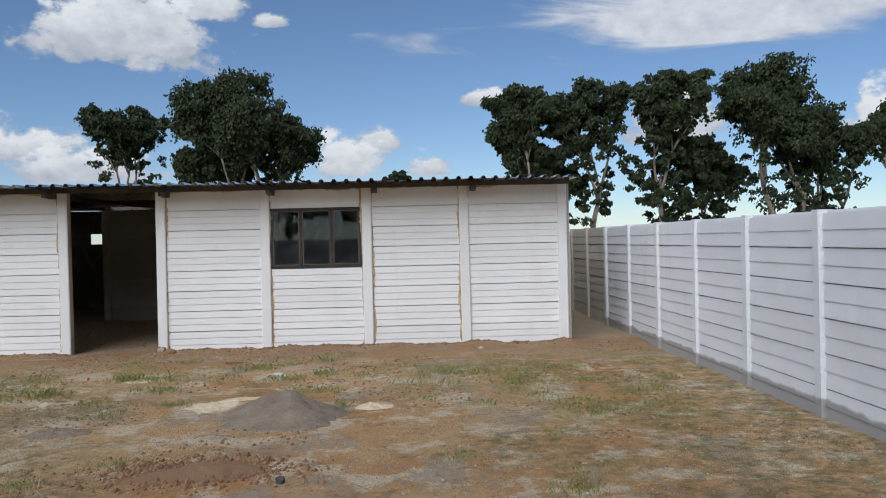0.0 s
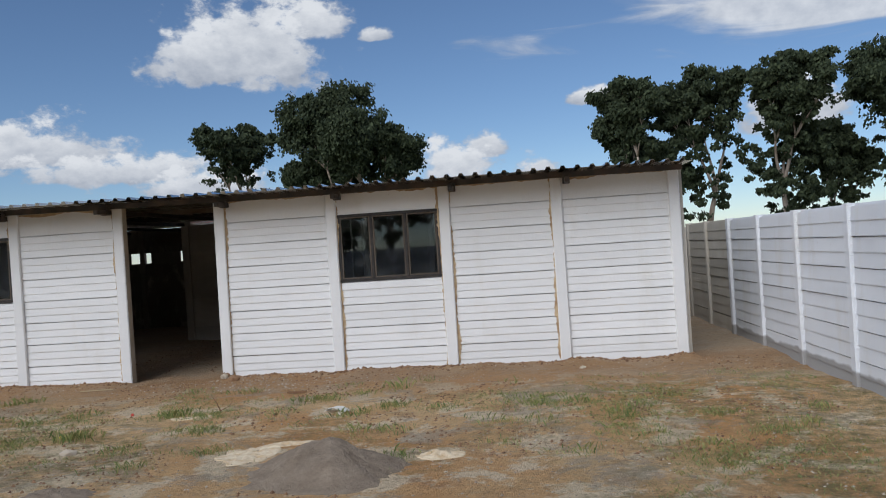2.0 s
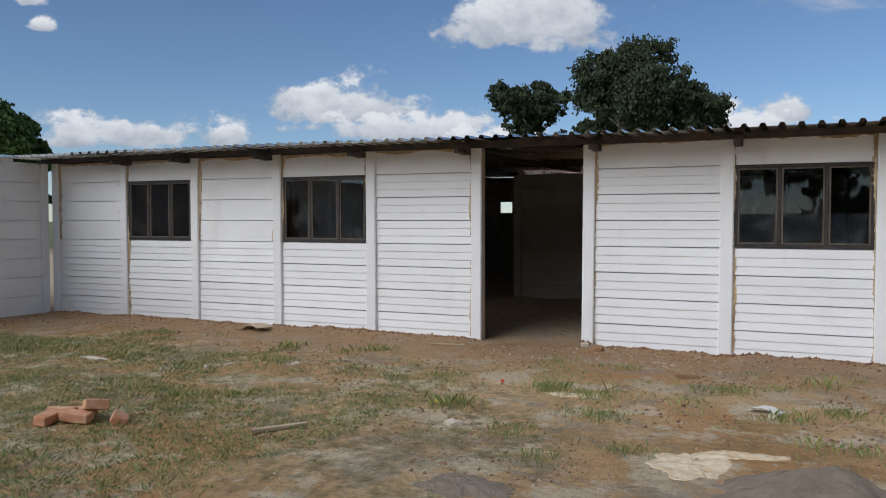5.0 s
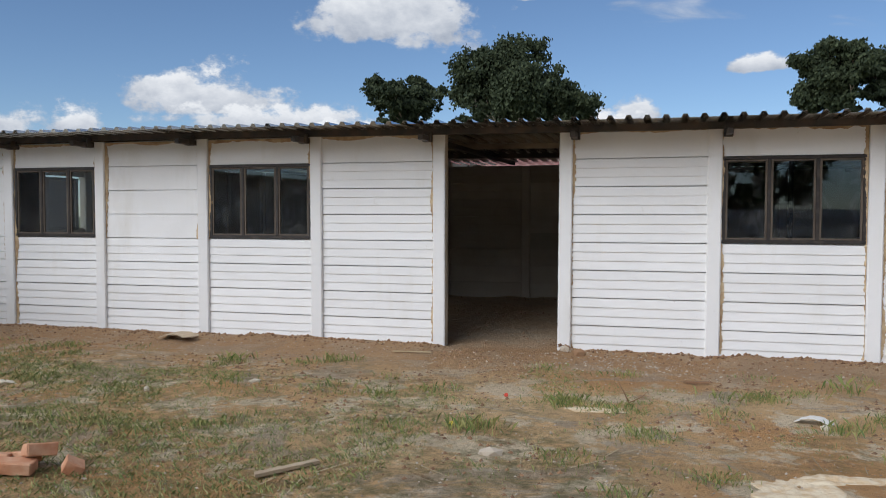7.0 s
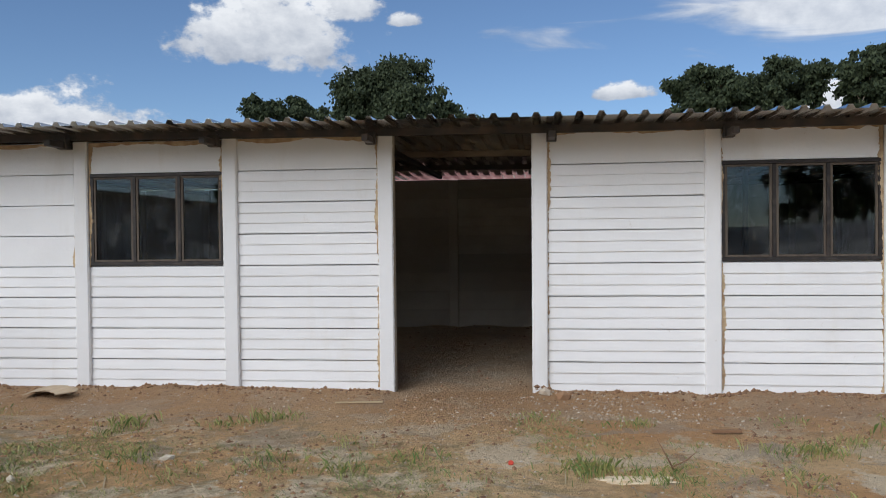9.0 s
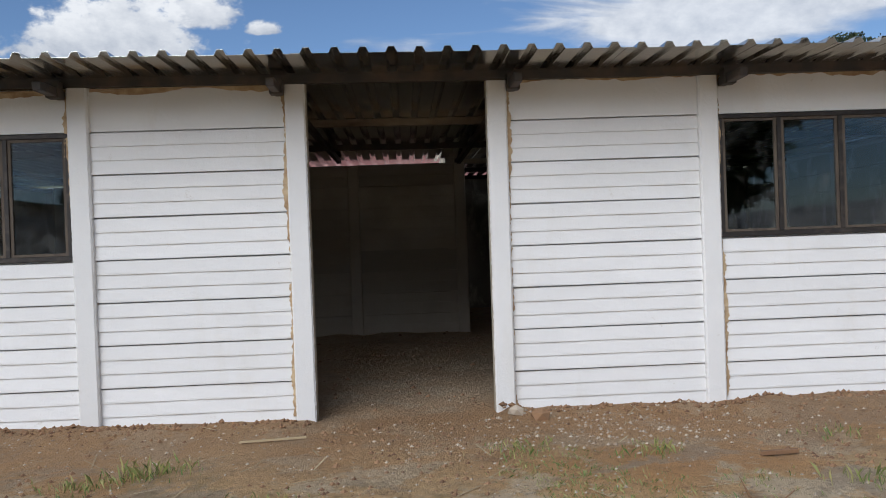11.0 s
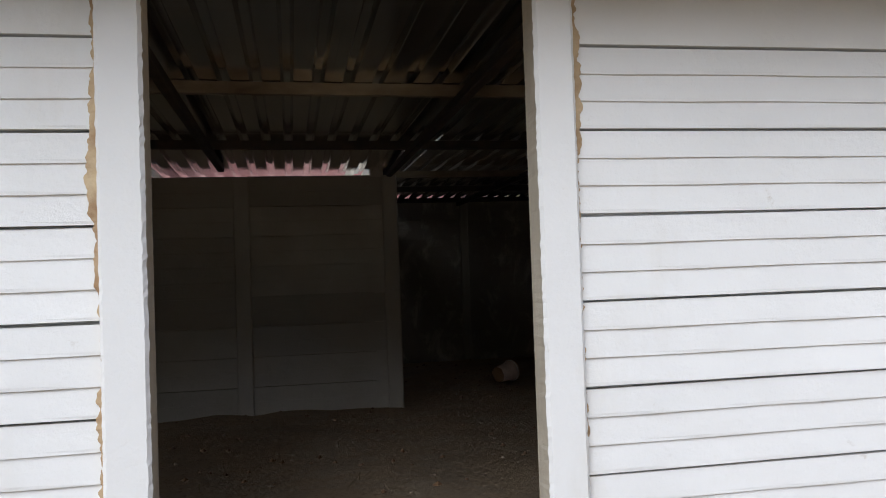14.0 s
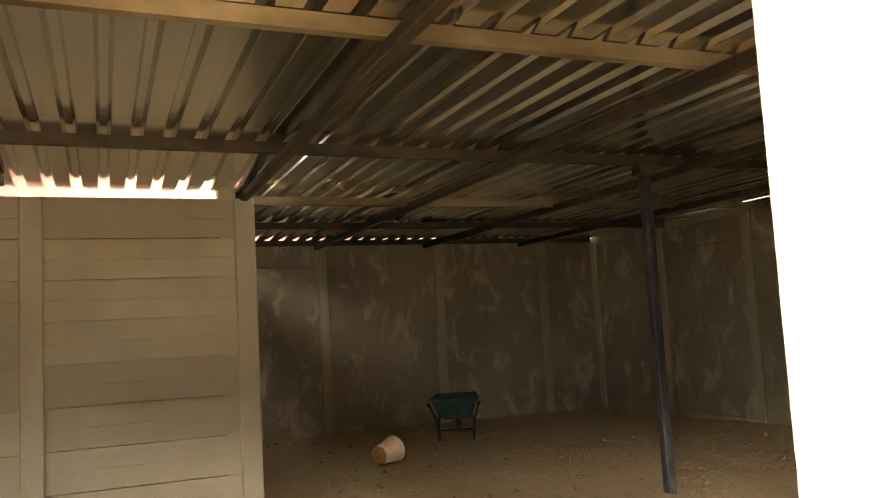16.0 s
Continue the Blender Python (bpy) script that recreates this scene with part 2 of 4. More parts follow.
def ground_material():
    k = Mat("dry_soil", 0.95)
    X, Y, Z = k.split()
    big, mid, fine = k.noise(0.38, 5, 0.6), k.noise(1.7, 7, 0.7), k.noise(11, 8, 0.75)
    c = k.mix(k.ramp(big, 0.40, 0.60), (0.60, 0.315, 0.115), (0.72, 0.49, 0.25))
    c = k.mix(k.ramp(mid, 0.51, 0.57, 0, 0.9), c, (0.80, 0.66, 0.45))
    c = k.mix(k.ramp(k.noise(0.8, 7, 0.75, (1, 1, 1), 0.8), 0.53, 0.58, 0, 0.7), c, (0.43, 0.355, 0.265))
    c = k.mix(k.ramp(k.noise(2.6, 8, 0.75, (1, 1, 1), 0.4), 0.56, 0.66, 0, 0.8), c, (0.28, 0.15, 0.07))
    # darker brown soil along the shed; inside, a lighter colour stands in for missing light
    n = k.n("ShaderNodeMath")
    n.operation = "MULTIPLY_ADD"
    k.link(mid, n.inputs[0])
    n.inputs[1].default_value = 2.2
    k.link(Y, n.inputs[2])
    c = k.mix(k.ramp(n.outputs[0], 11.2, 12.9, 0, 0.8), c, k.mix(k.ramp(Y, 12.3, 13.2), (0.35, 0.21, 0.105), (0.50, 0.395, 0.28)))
    # thin green growth, densest towards the open yard
    g1 = k.noise(0.45, 5, 0.6)
    gx = k.ramp(X, -8.0, -2.0, 0.19, 0.0)
    ad = k.n("ShaderNodeMath")
    s2 = k.n("ShaderNodeMath")
    k.link(g1, s2.inputs[0])
    k.link(k.ramp(X, 0.3, 2.2, 0.0, 0.2), s2.inputs[1])
    k.link(s2.outputs[0], ad.inputs[0])
    k.link(gx, ad.inputs[1])
    green = k.mul(k.ramp(ad.outputs[0], 0.50, 0.62), k.ramp(k.noise(5.5, 8, 0.75), 0.42, 0.62))
    green = k.mul(green, k.ramp(n.outputs[0], 12.6, 11.2))
    c = k.mix(k.mul(green, 0.85), c, (0.16, 0.15, 0.05))
    c = k.mix(k.ramp(fine, 0.3, 0.75, 0.0, 0.6), c, k.mix(0.5, c, (0.15, 0.09, 0.045)))
    c = k.mix(k.ramp(k.noise(38, 6, 0.7), 0.62, 0.68, 0, 0.7), c, (0.62, 0.55, 0.44))
    c = k.mix(k.ramp(k.noise(21, 5, 0.7), 0.57, 0.64, 0, 0.45), c, (0.14, 0.085, 0.045))
    far = k.ramp(Y, 26, 40)
    c = k.mix(far, c, (0.13, 0.14, 0.05))
    return k.done(c, k.noise(13, 10, 0.8), 1.0, 0.05)


GROUND = ground_material()


# ---- mesh helpers ----
def mesh_from(name, verts, faces, mats, index=None, smooth=False):
    me = bpy.data.meshes.new(name)
    me.from_pydata([tuple(map(float, v)) for v in verts], [], [tuple(map(int, f)) for f in faces])
    for m in mats if isinstance(mats, (list, tuple)) else [mats]:
        me.materials.append(m)
    if index is not None:
        me.polygons.foreach_set("material_index", index)
    if smooth:
        me.polygons.foreach_set("use_smooth", [True] * len(me.polygons))
    me.update()
    return me


def empty(name, at=(0, 0, 0), rz=0):
    ob = new(name)
    ob.matrix_world = pose(*at, 0, 0, rz)
    ob.empty_display_size = 0.1
    return ob


def link_part(name, me, parent, at=(0, 0, 0), rot=(0, 0, 0), scale=(1, 1, 1), label=""):
    ob = new(name, me)
    ob.parent = parent
    ob.location, ob.rotation_euler, ob.scale = at, [radians(a) for a in rot], scale
    if label:
        ob["label"] = label
    return ob


def part(name, bm, material, parent, label=""):
    me = bpy.data.meshes.new(name)
    bm.to_mesh(me)
    bm.free()
    me.materials.append(material)
    return link_part(name, me, parent, label=label)


def add_box(bm, x0, x1, y0, y1, z0, z1, bevel=0.0, m=None):
    r = bmesh.ops.create_cube(bm, size=1.0)
    vs = r["verts"]
    for v in vs:
        v.co = Vector(((x0 + x1) / 2 + v.co.x * (x1 - x0), (y0 + y1) / 2 + v.co.y * (y1 - y0), (z0 + z1) / 2 + v.co.z * (z1 - z0)))
    if bevel:
        es = list({e for v in vs for e in v.link_edges})
        o = bmesh.ops.bevel(bm, geom=es, offset=bevel, segments=1, affect="EDGES")
        vs = list({v for f in o["faces"] for v in f.verts} | {v for v in vs if v.is_valid})
    if m is not None:
        bmesh.ops.transform(bm, matrix=m, verts=vs)
    return vs


def box(x0, x1, y0, y1, z0, z1, bevel=0.0):
    bm = bmesh.new()
    add_box(bm, x0, x1, y0, y1, z0, z1, bevel)
    return bm


def tube_mesh(paths, sides=6):
    """Tapered tubes along lists of (point, radius), as vertices and faces."""
    V, F = [], []
    for path in paths:
        base = len(V)
        for i, (p, r) in enumerate(path):
            q = path[min(i + 1, len(path) - 1)][0] - path[max(i - 1, 0)][0]
            q = q.normalized() if q.length > 1e-6 else Vector((0, 0, 1))
            u = q.cross(Vector((0.3, 0.9, 0.2))).normalized()
            w = q.cross(u)
            for s in range(sides):
                a = 2 * math.pi * s / sides
                V.append(p + (u * math.cos(a) + w * math.sin(a)) * r)
        for i in range(len(path) - 1):
            for s in range(sides):
                a, b = base + i * sides + s, base + i * sides + (s + 1) % sides
                F.append((a, b, b + sides, a + sides))
        F.append(tuple(base + s for s in reversed(range(sides))))
        F.append(tuple(base + (len(path) - 1) * sides + s for s in range(sides)))
    return V, F


def tube_part(name, paths, material, parent, sides=8, label="", smooth=True):
    v, f = tube_mesh([[(Vector(p), r) for p, r in path] for path in paths], sides)
    return link_part(name, mesh_from(name, v, f, material, smooth=smooth), parent, label=label)


# ---- ground: one sheet from the yard to the horizon, the shed's earth floor with it ----
def ground_height(x, y):
    h = 0.035 * noise.noise(Vector((x * 0.7, y * 0.7, 3.1))) + 0.016 * noise.noise(Vector((x * 2.9, y * 2.9, 1.7)))
    h += 0.008 * noise.noise(Vector((x * 8.0, y * 8.0, 5.7)))
    edge = math.exp(-((y - 12.22) / 0.22) ** 2) if -12.6 < x < 2.4 and not -5.15 < x < -3.8 else 0.0
    h += edge * (0.035 + 0.07 * max(0.0, noise.noise(Vector((x * 1.6, 0.4, 8.8)))) + 0.03 * noise.noise(Vector((x * 7.0, y * 7, 2.2))))
    if 12.6 < y < 22.2 and -12.6 < x < 2.3:
        h += 0.03 * noise.noise(Vector((x * 1.9, y * 1.9, 9.4)))
    if 0 < x < 3.6:
        h -= 0.03 * min(1.0, x / 2.0) * (1 if y < 12 else 0.5)
    far = max(0.0, math.hypot(x + 4, y - 10) - 30)
    return h - 0.02 * min(far, 40) * 0.5


def axis(lo, hi, step, reach):
    out = list(np.arange(lo, hi + 1e-6, step))
    d, a, b = step, lo, hi
    while b < reach:
        d *= 1.35
        a, b = a - d, b + d
        out = [a] + out + [b]
    return out


GX, GY = axis(-13.0, 4.0, 0.09, 900), axis(1.5, 22.6, 0.09, 900)
nx, ny = len(GX), len(GY)
gv = [(x, y, ground_height(x, y)) for y in GY for x in GX]
gf = [(j * nx + i, j * nx + i + 1, (j + 1) * nx + i + 1, (j + 1) * nx + i) for j in range(ny - 1) for i in range(nx - 1)]
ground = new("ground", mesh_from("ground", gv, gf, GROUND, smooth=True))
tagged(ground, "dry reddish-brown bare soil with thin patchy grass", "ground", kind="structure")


# ---- precast panel walls ----
def panel_mesh(name, mats, grooves, length=1.0, lip=0.011):
    """A precast slab 0.3 m high; its face looks to -y. The joint at its upper edge is recessed."""
    prof = [(0.05, 0.0)]
    if grooves:
        h = 0.292 / grooves
        for i in range(grooves):
            q = lip if i == 0 else lip * 0.8
            prof += [(-q, i * h), (-q, i * h + 0.012), (0.0, (i + 1) * h - 0.002)]
    else:
        prof += [(-0.004, 0.0), (-0.002, 0.292)]
    prof += [(0.036, 0.2905), (0.036, 0.312), (0.046, 0.312)]
    n = len(prof)
    segs = 6
    V = [((i / segs - 0.5) * length, y + 0.0015 * math.sin(i * 2.3 + j), z + (0.0012 * math.sin(i * 1.9 + j * 0.4) if 0 < z < 0.29 else 0)) for i in range(segs + 1) for j, (y, z) in enumerate(prof)]
    F, idx = [], []
    for i in range(segs):
        for j in range(n):
            k = (j + 1) % n
            F.append((i * n + j, (i + 1) * n + j, (i + 1) * n + k, i * n + k))
            idx.append(1 if j >= n - 2 or j == n - 1 else 0)
    F.append(tuple(reversed(range(n))))
    F.append(tuple(segs * n + j for j in range(n)))
    idx += [0, 0]
    return mesh_from(name, V, [tuple(reversed(f)) for f in F], mats, idx)


def post_mesh(name, mats, w, d, h, sunk=0.25, seed=0, rough=0.003):
    """An upright post, its face at -y; the arrises are chipped."""
    c = 0.012
    prof = [(-w / 2 + c, 0), (w / 2 - c, 0), (w / 2, c), (w / 2, d), (-w / 2, d), (-w / 2, c)]
    n, rows = len(prof), 160
    V, F, idx = [], [], []
    for i in range(rows + 1):
        z = -sunk + (h + sunk) * i / rows
        for j, (x, y) in enumerate(prof):
            e = noise.noise(Vector((j * 5.1 + seed * 11.3, z * 38, seed * 1.0)))
            e2 = noise.noise(Vector((j * 3.1 + seed * 7.3, z * 95, seed * 2.0)))
            amt = (rough * 2.2 if j in (0, 1, 2, 5) else rough * 0.6) * (0.55 * e + 0.8 * e2)
            s = 1 if x > 0 else -1
            V.append((x + s * amt * 0.7, y + (0.5 * abs(amt) if 0 < y < d else 0), z))
    for i in range(rows):
        for j in range(n):
            k = (j + 1) % n
            F.append((i * n + j, i * n + k, (i + 1) * n + k, (i + 1) * n + j))
            idx.append(0 if j in (0, 1, 5) else (1 if j == 3 else 2))
    F.append(tuple(range(rows * n, rows * n + n)))
    idx.append(0)
    return mesh_from(name, V, F, mats, idx)


def strip_mesh(name, x, side, z0, z1, seed, wide=0.03, depth=0.016):
    """Mortar smeared up the joint of post and slabs, ragged along its free edge."""
    V, F = [], []
    rows = int((z1 - z0) / 0.008)
    for i in range(rows + 1):
        z = z0 + (z1 - z0) * i / rows
        a = 0.75 * noise.noise(Vector((seed * 3.7, z * 2.1, 0.3))) + 0.3 * noise.noise(Vector((seed * 1.3, z * 7, 4.0))) + 0.3 * noise.noise(Vector((seed * 2.3, z * 23, 1.0))) + 0.2 * noise.noise(Vector((seed * 5.3, z * 61, 3.0)))
        w = max(0.002, wide * (0.42 + 0.95 * a))
        V += [(x, -depth, z), (x + side * w, -0.0085 - 0.001 * abs(a), z), (x + side * w * 1.02, 0.01, z)]
    for i in range(rows):
        b = i * 3
        for j in (0, 1):
            q = (b + j, b + j + 1, b + j + 4, b + j + 3)
            F.append(q if side > 0 else tuple(reversed(q)))
    return mesh_from(name, V, F, MORTAR)


_k = Mat("post_reveal", 0.85)
_c = _k.mix(_k.ramp(_k.noise(3, 6, 0.6, (1, 1, 0.5)), 0.4, 0.65), (0.60, 0.54, 0.43), (0.44, 0.38, 0.29))
REVEAL = _k.done(_c, _k.noise(30, 8), 0.5, 0.01)

SLAB3 = panel_mesh("slab_ribbed", [WHITE, CONCRETE], 3)
SLAB1 = panel_mesh("slab_smooth", [WHITE, CONCRETE], 0)
SLAB_C = panel_mesh("slab_bare", [CONCRETE, CONCRETE], 2)
SLAB_P = panel_mesh("slab_plastered", [PLASTER, CONCRETE], 0)
SLAB_F = panel_mesh("slab_fence", [FENCE, CONCRETE], 2, lip=0.013)

WALL_Y, TOP, PW = 12.33, 2.42, 0.145
POSTS = [-12.62, -11.13, -9.71, -8.215, -6.695, -5.185, -3.76, -2.215, -0.69, 0.79, 2.28]
WINDOW_BAYS = (1, 3, 7)
DOOR_BAY = 5


def slabs(parent, mesh, xa, xb, y, rows, rng, tilt=0.25, zs=1.0):
    """Slabs between two posts, from rows of (lower edge, mesh)."""
    for z, me in rows:
        ob = link_part("panel", me, parent, ((xa + xb) / 2, y + rng.uniform(-0.003, 0.003), z), (rng.uniform(-0.25, 0.25), rng.uniform(-0.12, 0.12), rng.uniform(-tilt, tilt) * 0.3),
                       (xb - xa + 0.03, 1, zs))


def window(name, x0, x1, z0, z1, wall, lights, at=None, rz=0, label=""):
    """A three-light steel window: outer frame, sashes with their panes, sill bead."""
    w = empty(name, at if at else (x0, wall, z0), rz)
    W, H = x1 - x0, z1 - z0
    f = 0.035
    bm = bmesh.new()
    add_box(bm, 0, W, 0, 0.05, 0, f, 0.004)
    add_box(bm, 0, W, 0, 0.05, H - f, H, 0.004)
    add_box(bm, 0, f, 0.002, 0.048, f, H - f)
    add_box(bm, W - f, W, 0.002, 0.048, f, H - f)
    part("window_frame", bm, WFRAME, w)
    cuts = [f] + [W * k for k in lights] + [W - f]
    for k, (a, b) in enumerate(zip(cuts, cuts[1:])):
        if k:
            part("mullion", box(a - 0.016, a + 0.016, 0.001, 0.046, f, H - f, 0.003), WFRAME, w)
        a2, b2 = a + (0.018 if k else 0.002), b - (0.018 if k < len(cuts) - 2 else 0.002)
        bm = bmesh.new()
        s = 0.02
        add_box(bm, a2, b2, 0.008, 0.036, f + 0.002, f + s)
        add_box(bm, a2, b2, 0.008, 0.036, H - f - s, H - f - 0.002)
        add_box(bm, a2, a2 + s, 0.01, 0.034, f + s, H - f - s)
        add_box(bm, b2 - s, b2, 0.01, 0.034, f + s, H - f - s)
        sash = part("sash", bm, SASH, w)
        pane = part("pane", box(a2 + s - 0.004, b2 - s + 0.004, 0.02, 0.024, f + s - 0.004, H - f - s + 0.004), GLASS, sash)
        pane.visible_shadow = False
    tagged(w, label or "dark brown steel three-light window with dusty panes", "window", "shed windows", "structure")
    return w


rng = random.Random(4)
wall_front = empty("wall_front", (0, 0, 0))
tagged(wall_front, "white-painted precast concrete slab wall with brown smears", "wall", kind="structure")
for i, x in enumerate(POSTS):
    me = post_mesh("post", [WHITE, CONCRETE, REVEAL if i in (5, 6) else WHITE], PW, 0.13, TOP + 0.01, seed=i, rough=0.003 if i in (5, 6) else 0.0025)
    link_part("post", me, wall_front, (x, WALL_Y, 0), (0, rng.uniform(-0.3, 0.3), 0))
for i, (a, b) in enumerate(zip(POSTS, POSTS[1:])):
    a, b = a + PW / 2, b - PW / 2
    if i == DOOR_BAY:
        continue
    rows = []
    for k in range(8):
        z = TOP - 0.302 * (k + 1)
        if i in WINDOW_BAYS and k in (1, 2, 3):
            continue
        smooth_face = k == 0 or (i in (0, 1, 2) and k < 4)
        rows.append((z, SLAB1 if smooth_face else SLAB3))
    slabs(wall_front, None, a, b, WALL_Y + 0.045, rows, rng, zs=1.006)
    # mortar smears
    for side, x in ((1, a), (-1, b)):
        if rng.random() < 0.8:
            me = strip_mesh("mortar", x, side, 1.2 if i < 4 and rng.random() < 0.6 else 0.05, TOP - 0.02, i * 2 + side, 0.05)
            link_part("mortar", me, wall_front, (0, WALL_Y + 0.043, 0), label="brown mortar smeared up the joint")
    # and along the top, under the purlin
    V, F, m = [], [], 50
    for q in range(m + 1):
        X = a + (b - a) * q / m
        dn = max(0.004, 0.03 + 0.04 * noise.noise(Vector((X * 2.3, 1.0, 6.0))) + 0.02 * noise.noise(Vector((X * 13, 4.0, 2.0))))
        V += [(X, -0.014, TOP - 0.002), (X, -0.0075, TOP - dn), (X, 0.01, TOP - dn)]
    for q in range(m):
        F += [(q * 3, q * 3 + 1, q * 3 + 4, q * 3 + 3), (q * 3 + 1, q * 3 + 2, q * 3 + 5, q * 3 + 4)]
    link_part("mortar", mesh_from("mortar", V, F, MORTAR), wall_front, (0, WALL_Y + 0.043, 0), label="brown mortar smeared along the top")
    if i in WINDOW_BAYS:
        window("window_%d" % (WINDOW_BAYS.index(i) + 1), a + 0.004, b - 0.004, TOP - 0.302 * 4 + 0.004, TOP - 0.302 - 0.004, WALL_Y + 0.03, (0.335, 0.67))


# ---- the other walls of the shed ----
def plain_wall(name, label, start, end, mesh, post_mats, top, rows_of, posts_first=True, group="", flip=False, seed=1, post_h=None, gaps=(), pw=0.13, proud=0.045):
    """A run of posts and slabs from start to end; the face is on the right-hand side as one looks along the run, or the left with flip."""
    w = empty(name)
    s, e = Vector(start), Vector(end)
    run = (e - s).length
    n = max(1, round(run / 1.5))
    rz = math.degrees(math.atan2(e.y - s.y, e.x - s.x))
    r = random.Random(seed)
    w.matrix_world = pose(s.x, s.y, 0, 0, 0, rz + (180 if flip else 0))
    sg = -1 if flip else 1
    pitch = run / n
    me = post_mesh("post", post_mats, pw, 0.13, post_h or top, seed=seed)
    for i in range(n + 1):
        link_part("post", me, w, (sg * i * pitch, 0, 0), (0, r.uniform(-0.4, 0.4), 0))
    for i in range(n):
        xa, xb = sg * i * pitch, sg * (i + 1) * pitch
        xa, xb = min(xa, xb) + pw / 2, max(xa, xb) - pw / 2
        for k in range(rows_of):
            if (i, k) in gaps:
                continue
            link_part("panel", mesh, w, ((xa + xb) / 2, proud + r.uniform(-0.003, 0.003), top - 0.302 * (k + 1)), (r.uniform(-0.3, 0.3), r.uniform(-0.15, 0.15), 0), (xb - xa + 0.03, 1, 1.006))
    tagged(w, label, "wall", group, "structure")
    return w


BACK_Y = 22.2
wall_partition = plain_wall("wall_partition", "bare grey precast concrete slab partition inside the shed", (-6.66, 18.03), (-3.64, 18.03), SLAB_C, [CONCRETE] * 3, 2.40, 8, seed=3, pw=0.16)
wall_back = plain_wall("wall_back", "grey back wall with plaster smeared over the slabs", (-3.65, BACK_Y), (3.07, BACK_Y), SLAB_P, [CONCRETE] * 3, 2.525, 9, seed=5)
# a stretch with two small openings
wall_back_far = plain_wall("wall_back_far", "dark back wall with two small square openings", (-12.62, BACK_Y), (-6.68, BACK_Y), SLAB_P, [CONCRETE] * 3, 2.58, 9, seed=6, gaps=((2, 2), (1, 2)))
fill = bmesh.new()
zt, zb = 2.58 - 0.604, 2.58 - 0.906
for xa, xb in ((-11.2, -9.98), (-9.42, -8.62), (-8.30, -8.10)):
    add_box(fill, xa + 12.62, xb + 12.62, 0.05, 0.09, zb, zt)
for xa, xb in ((-9.98, -9.42), (-8.62, -8.30)):
    add_box(fill, xa + 12.62, xb + 12.62, 0.05, 0.09, zb, zb + 0.03)
part("infill", fill, CONCRETE, wall_back_far)
wall_right = plain_wall("wall_right", "grey slab side wall of the shed", (2.28, BACK_Y), (2.28, 12.5), SLAB_P, [CONCRETE] * 3, 2.47, 9, seed=7)
# unseen walls, added to keep the open notch's daylight out of the shed
notch_blocker_a = plain_wall("notch_blocker_a", "added grey slab wall keeping daylight out behind the partition", (-3.70, 18.15), (-3.70, BACK_Y), SLAB_C, [CONCRETE] * 3, 2.535, 9, seed=8)
notch_blocker_b = plain_wall("notch_blocker_b", "added grey slab wall keeping daylight out behind the partition", (-6.68, BACK_Y), (-6.68, 18.15), SLAB_C, [CONCRETE] * 3, 2.535, 9, seed=9)
wall_left = plain_wall("wall_left", "grey slab end wall of the shed with a window", (-12.62, 12.5), (-12.62, BACK_Y), SLAB_P, [CONCRETE] * 3, 2.47, 9, seed=10,
                       gaps=((0, 1), (0, 2), (0, 3), (1, 1), (1, 2), (1, 3)))
for p in [o for o in wall_left.children if o.name.startswith("post") and 1.3 < o.location.x < 1.9]:
    p.data = post_mesh("post", [CONCRETE] * 3, 0.13, 0.13, 1.22, seed=3)
window("window_4", 0, 2.9, 1.232, 2.13, 0, (0.25, 0.5, 0.75), at=(-12.66, 12.62, 1.238), rz=90, label="brown steel window in the shed's end wall")

# the wing that runs forward from the shed's end
wall_wing = plain_wall("wall_wing", "white-painted precast wall of the adjoining wing", (-12.70, -4.3), (-12.70, 12.22), SLAB1, [WHITE, CONCRETE, WHITE], 2.42, 8, seed=11, flip=False)


# ---- roof: box-rib sheets on steel purlins and rafters ----
def roof_z(x, y):
    return 2.462 + 0.011 * (y - 11.65) + 0.010 * math.sin(x * 0.6 + 0.5) - 0.004 * (x + 4)


RIB = 0.178


def sheet_mesh(name, x0, ribs, y0, y1, seed, dip=0.0):
    """A box-rib sheet; the ribs run along y and stand up."""
    r = random.Random(seed)
    prof = []
    for i in range(ribs):
        b = i * RIB
        prof += [(b, 0), (b + 0.062, 0), (b + 0.064, 0.004), (b + 0.080, 0.036), (b + 0.118, 0.036), (b + 0.136, 0.002), (b + 0.140, 0)]
    prof.append((ribs * RIB + 0.05, 0))
    rows = max(3, int((y1 - y0) / (0.7 if dip else 1.3)))
    V, F = [], []
    n = len(prof)
    lift = r.uniform(0, 0.004)
    for j in range(rows + 1):
        y = y0 + (y1 - y0) * j / rows
        for x, z in prof:
            X = x0 + x
            V.append((X, y, roof_z(X, y) - dip * max(0.0, min(1.0, (y - 16.7) / 1.3)) + z + lift + 0.004 * noise.noise(Vector((X * 0.8, y * 0.5, seed)))))
    for j in range(rows):
        for i in range(n - 1):
            F.append((j * n + i, j * n + i + 1, (j + 1) * n + i + 1, (j + 1) * n + i))
    # thickness: a second skin just beneath, so that the sheet's edges have depth
    m = len(V)
    V += [(x, y, z - 0.0014) for x, y, z in V]
    F += [tuple(reversed([m + q for q in f])) for f in F]
    for i in range(n - 1):
        F.append((i, m + i, m + i + 1, i + 1))
    return mesh_from(name, V, F, ZINC)


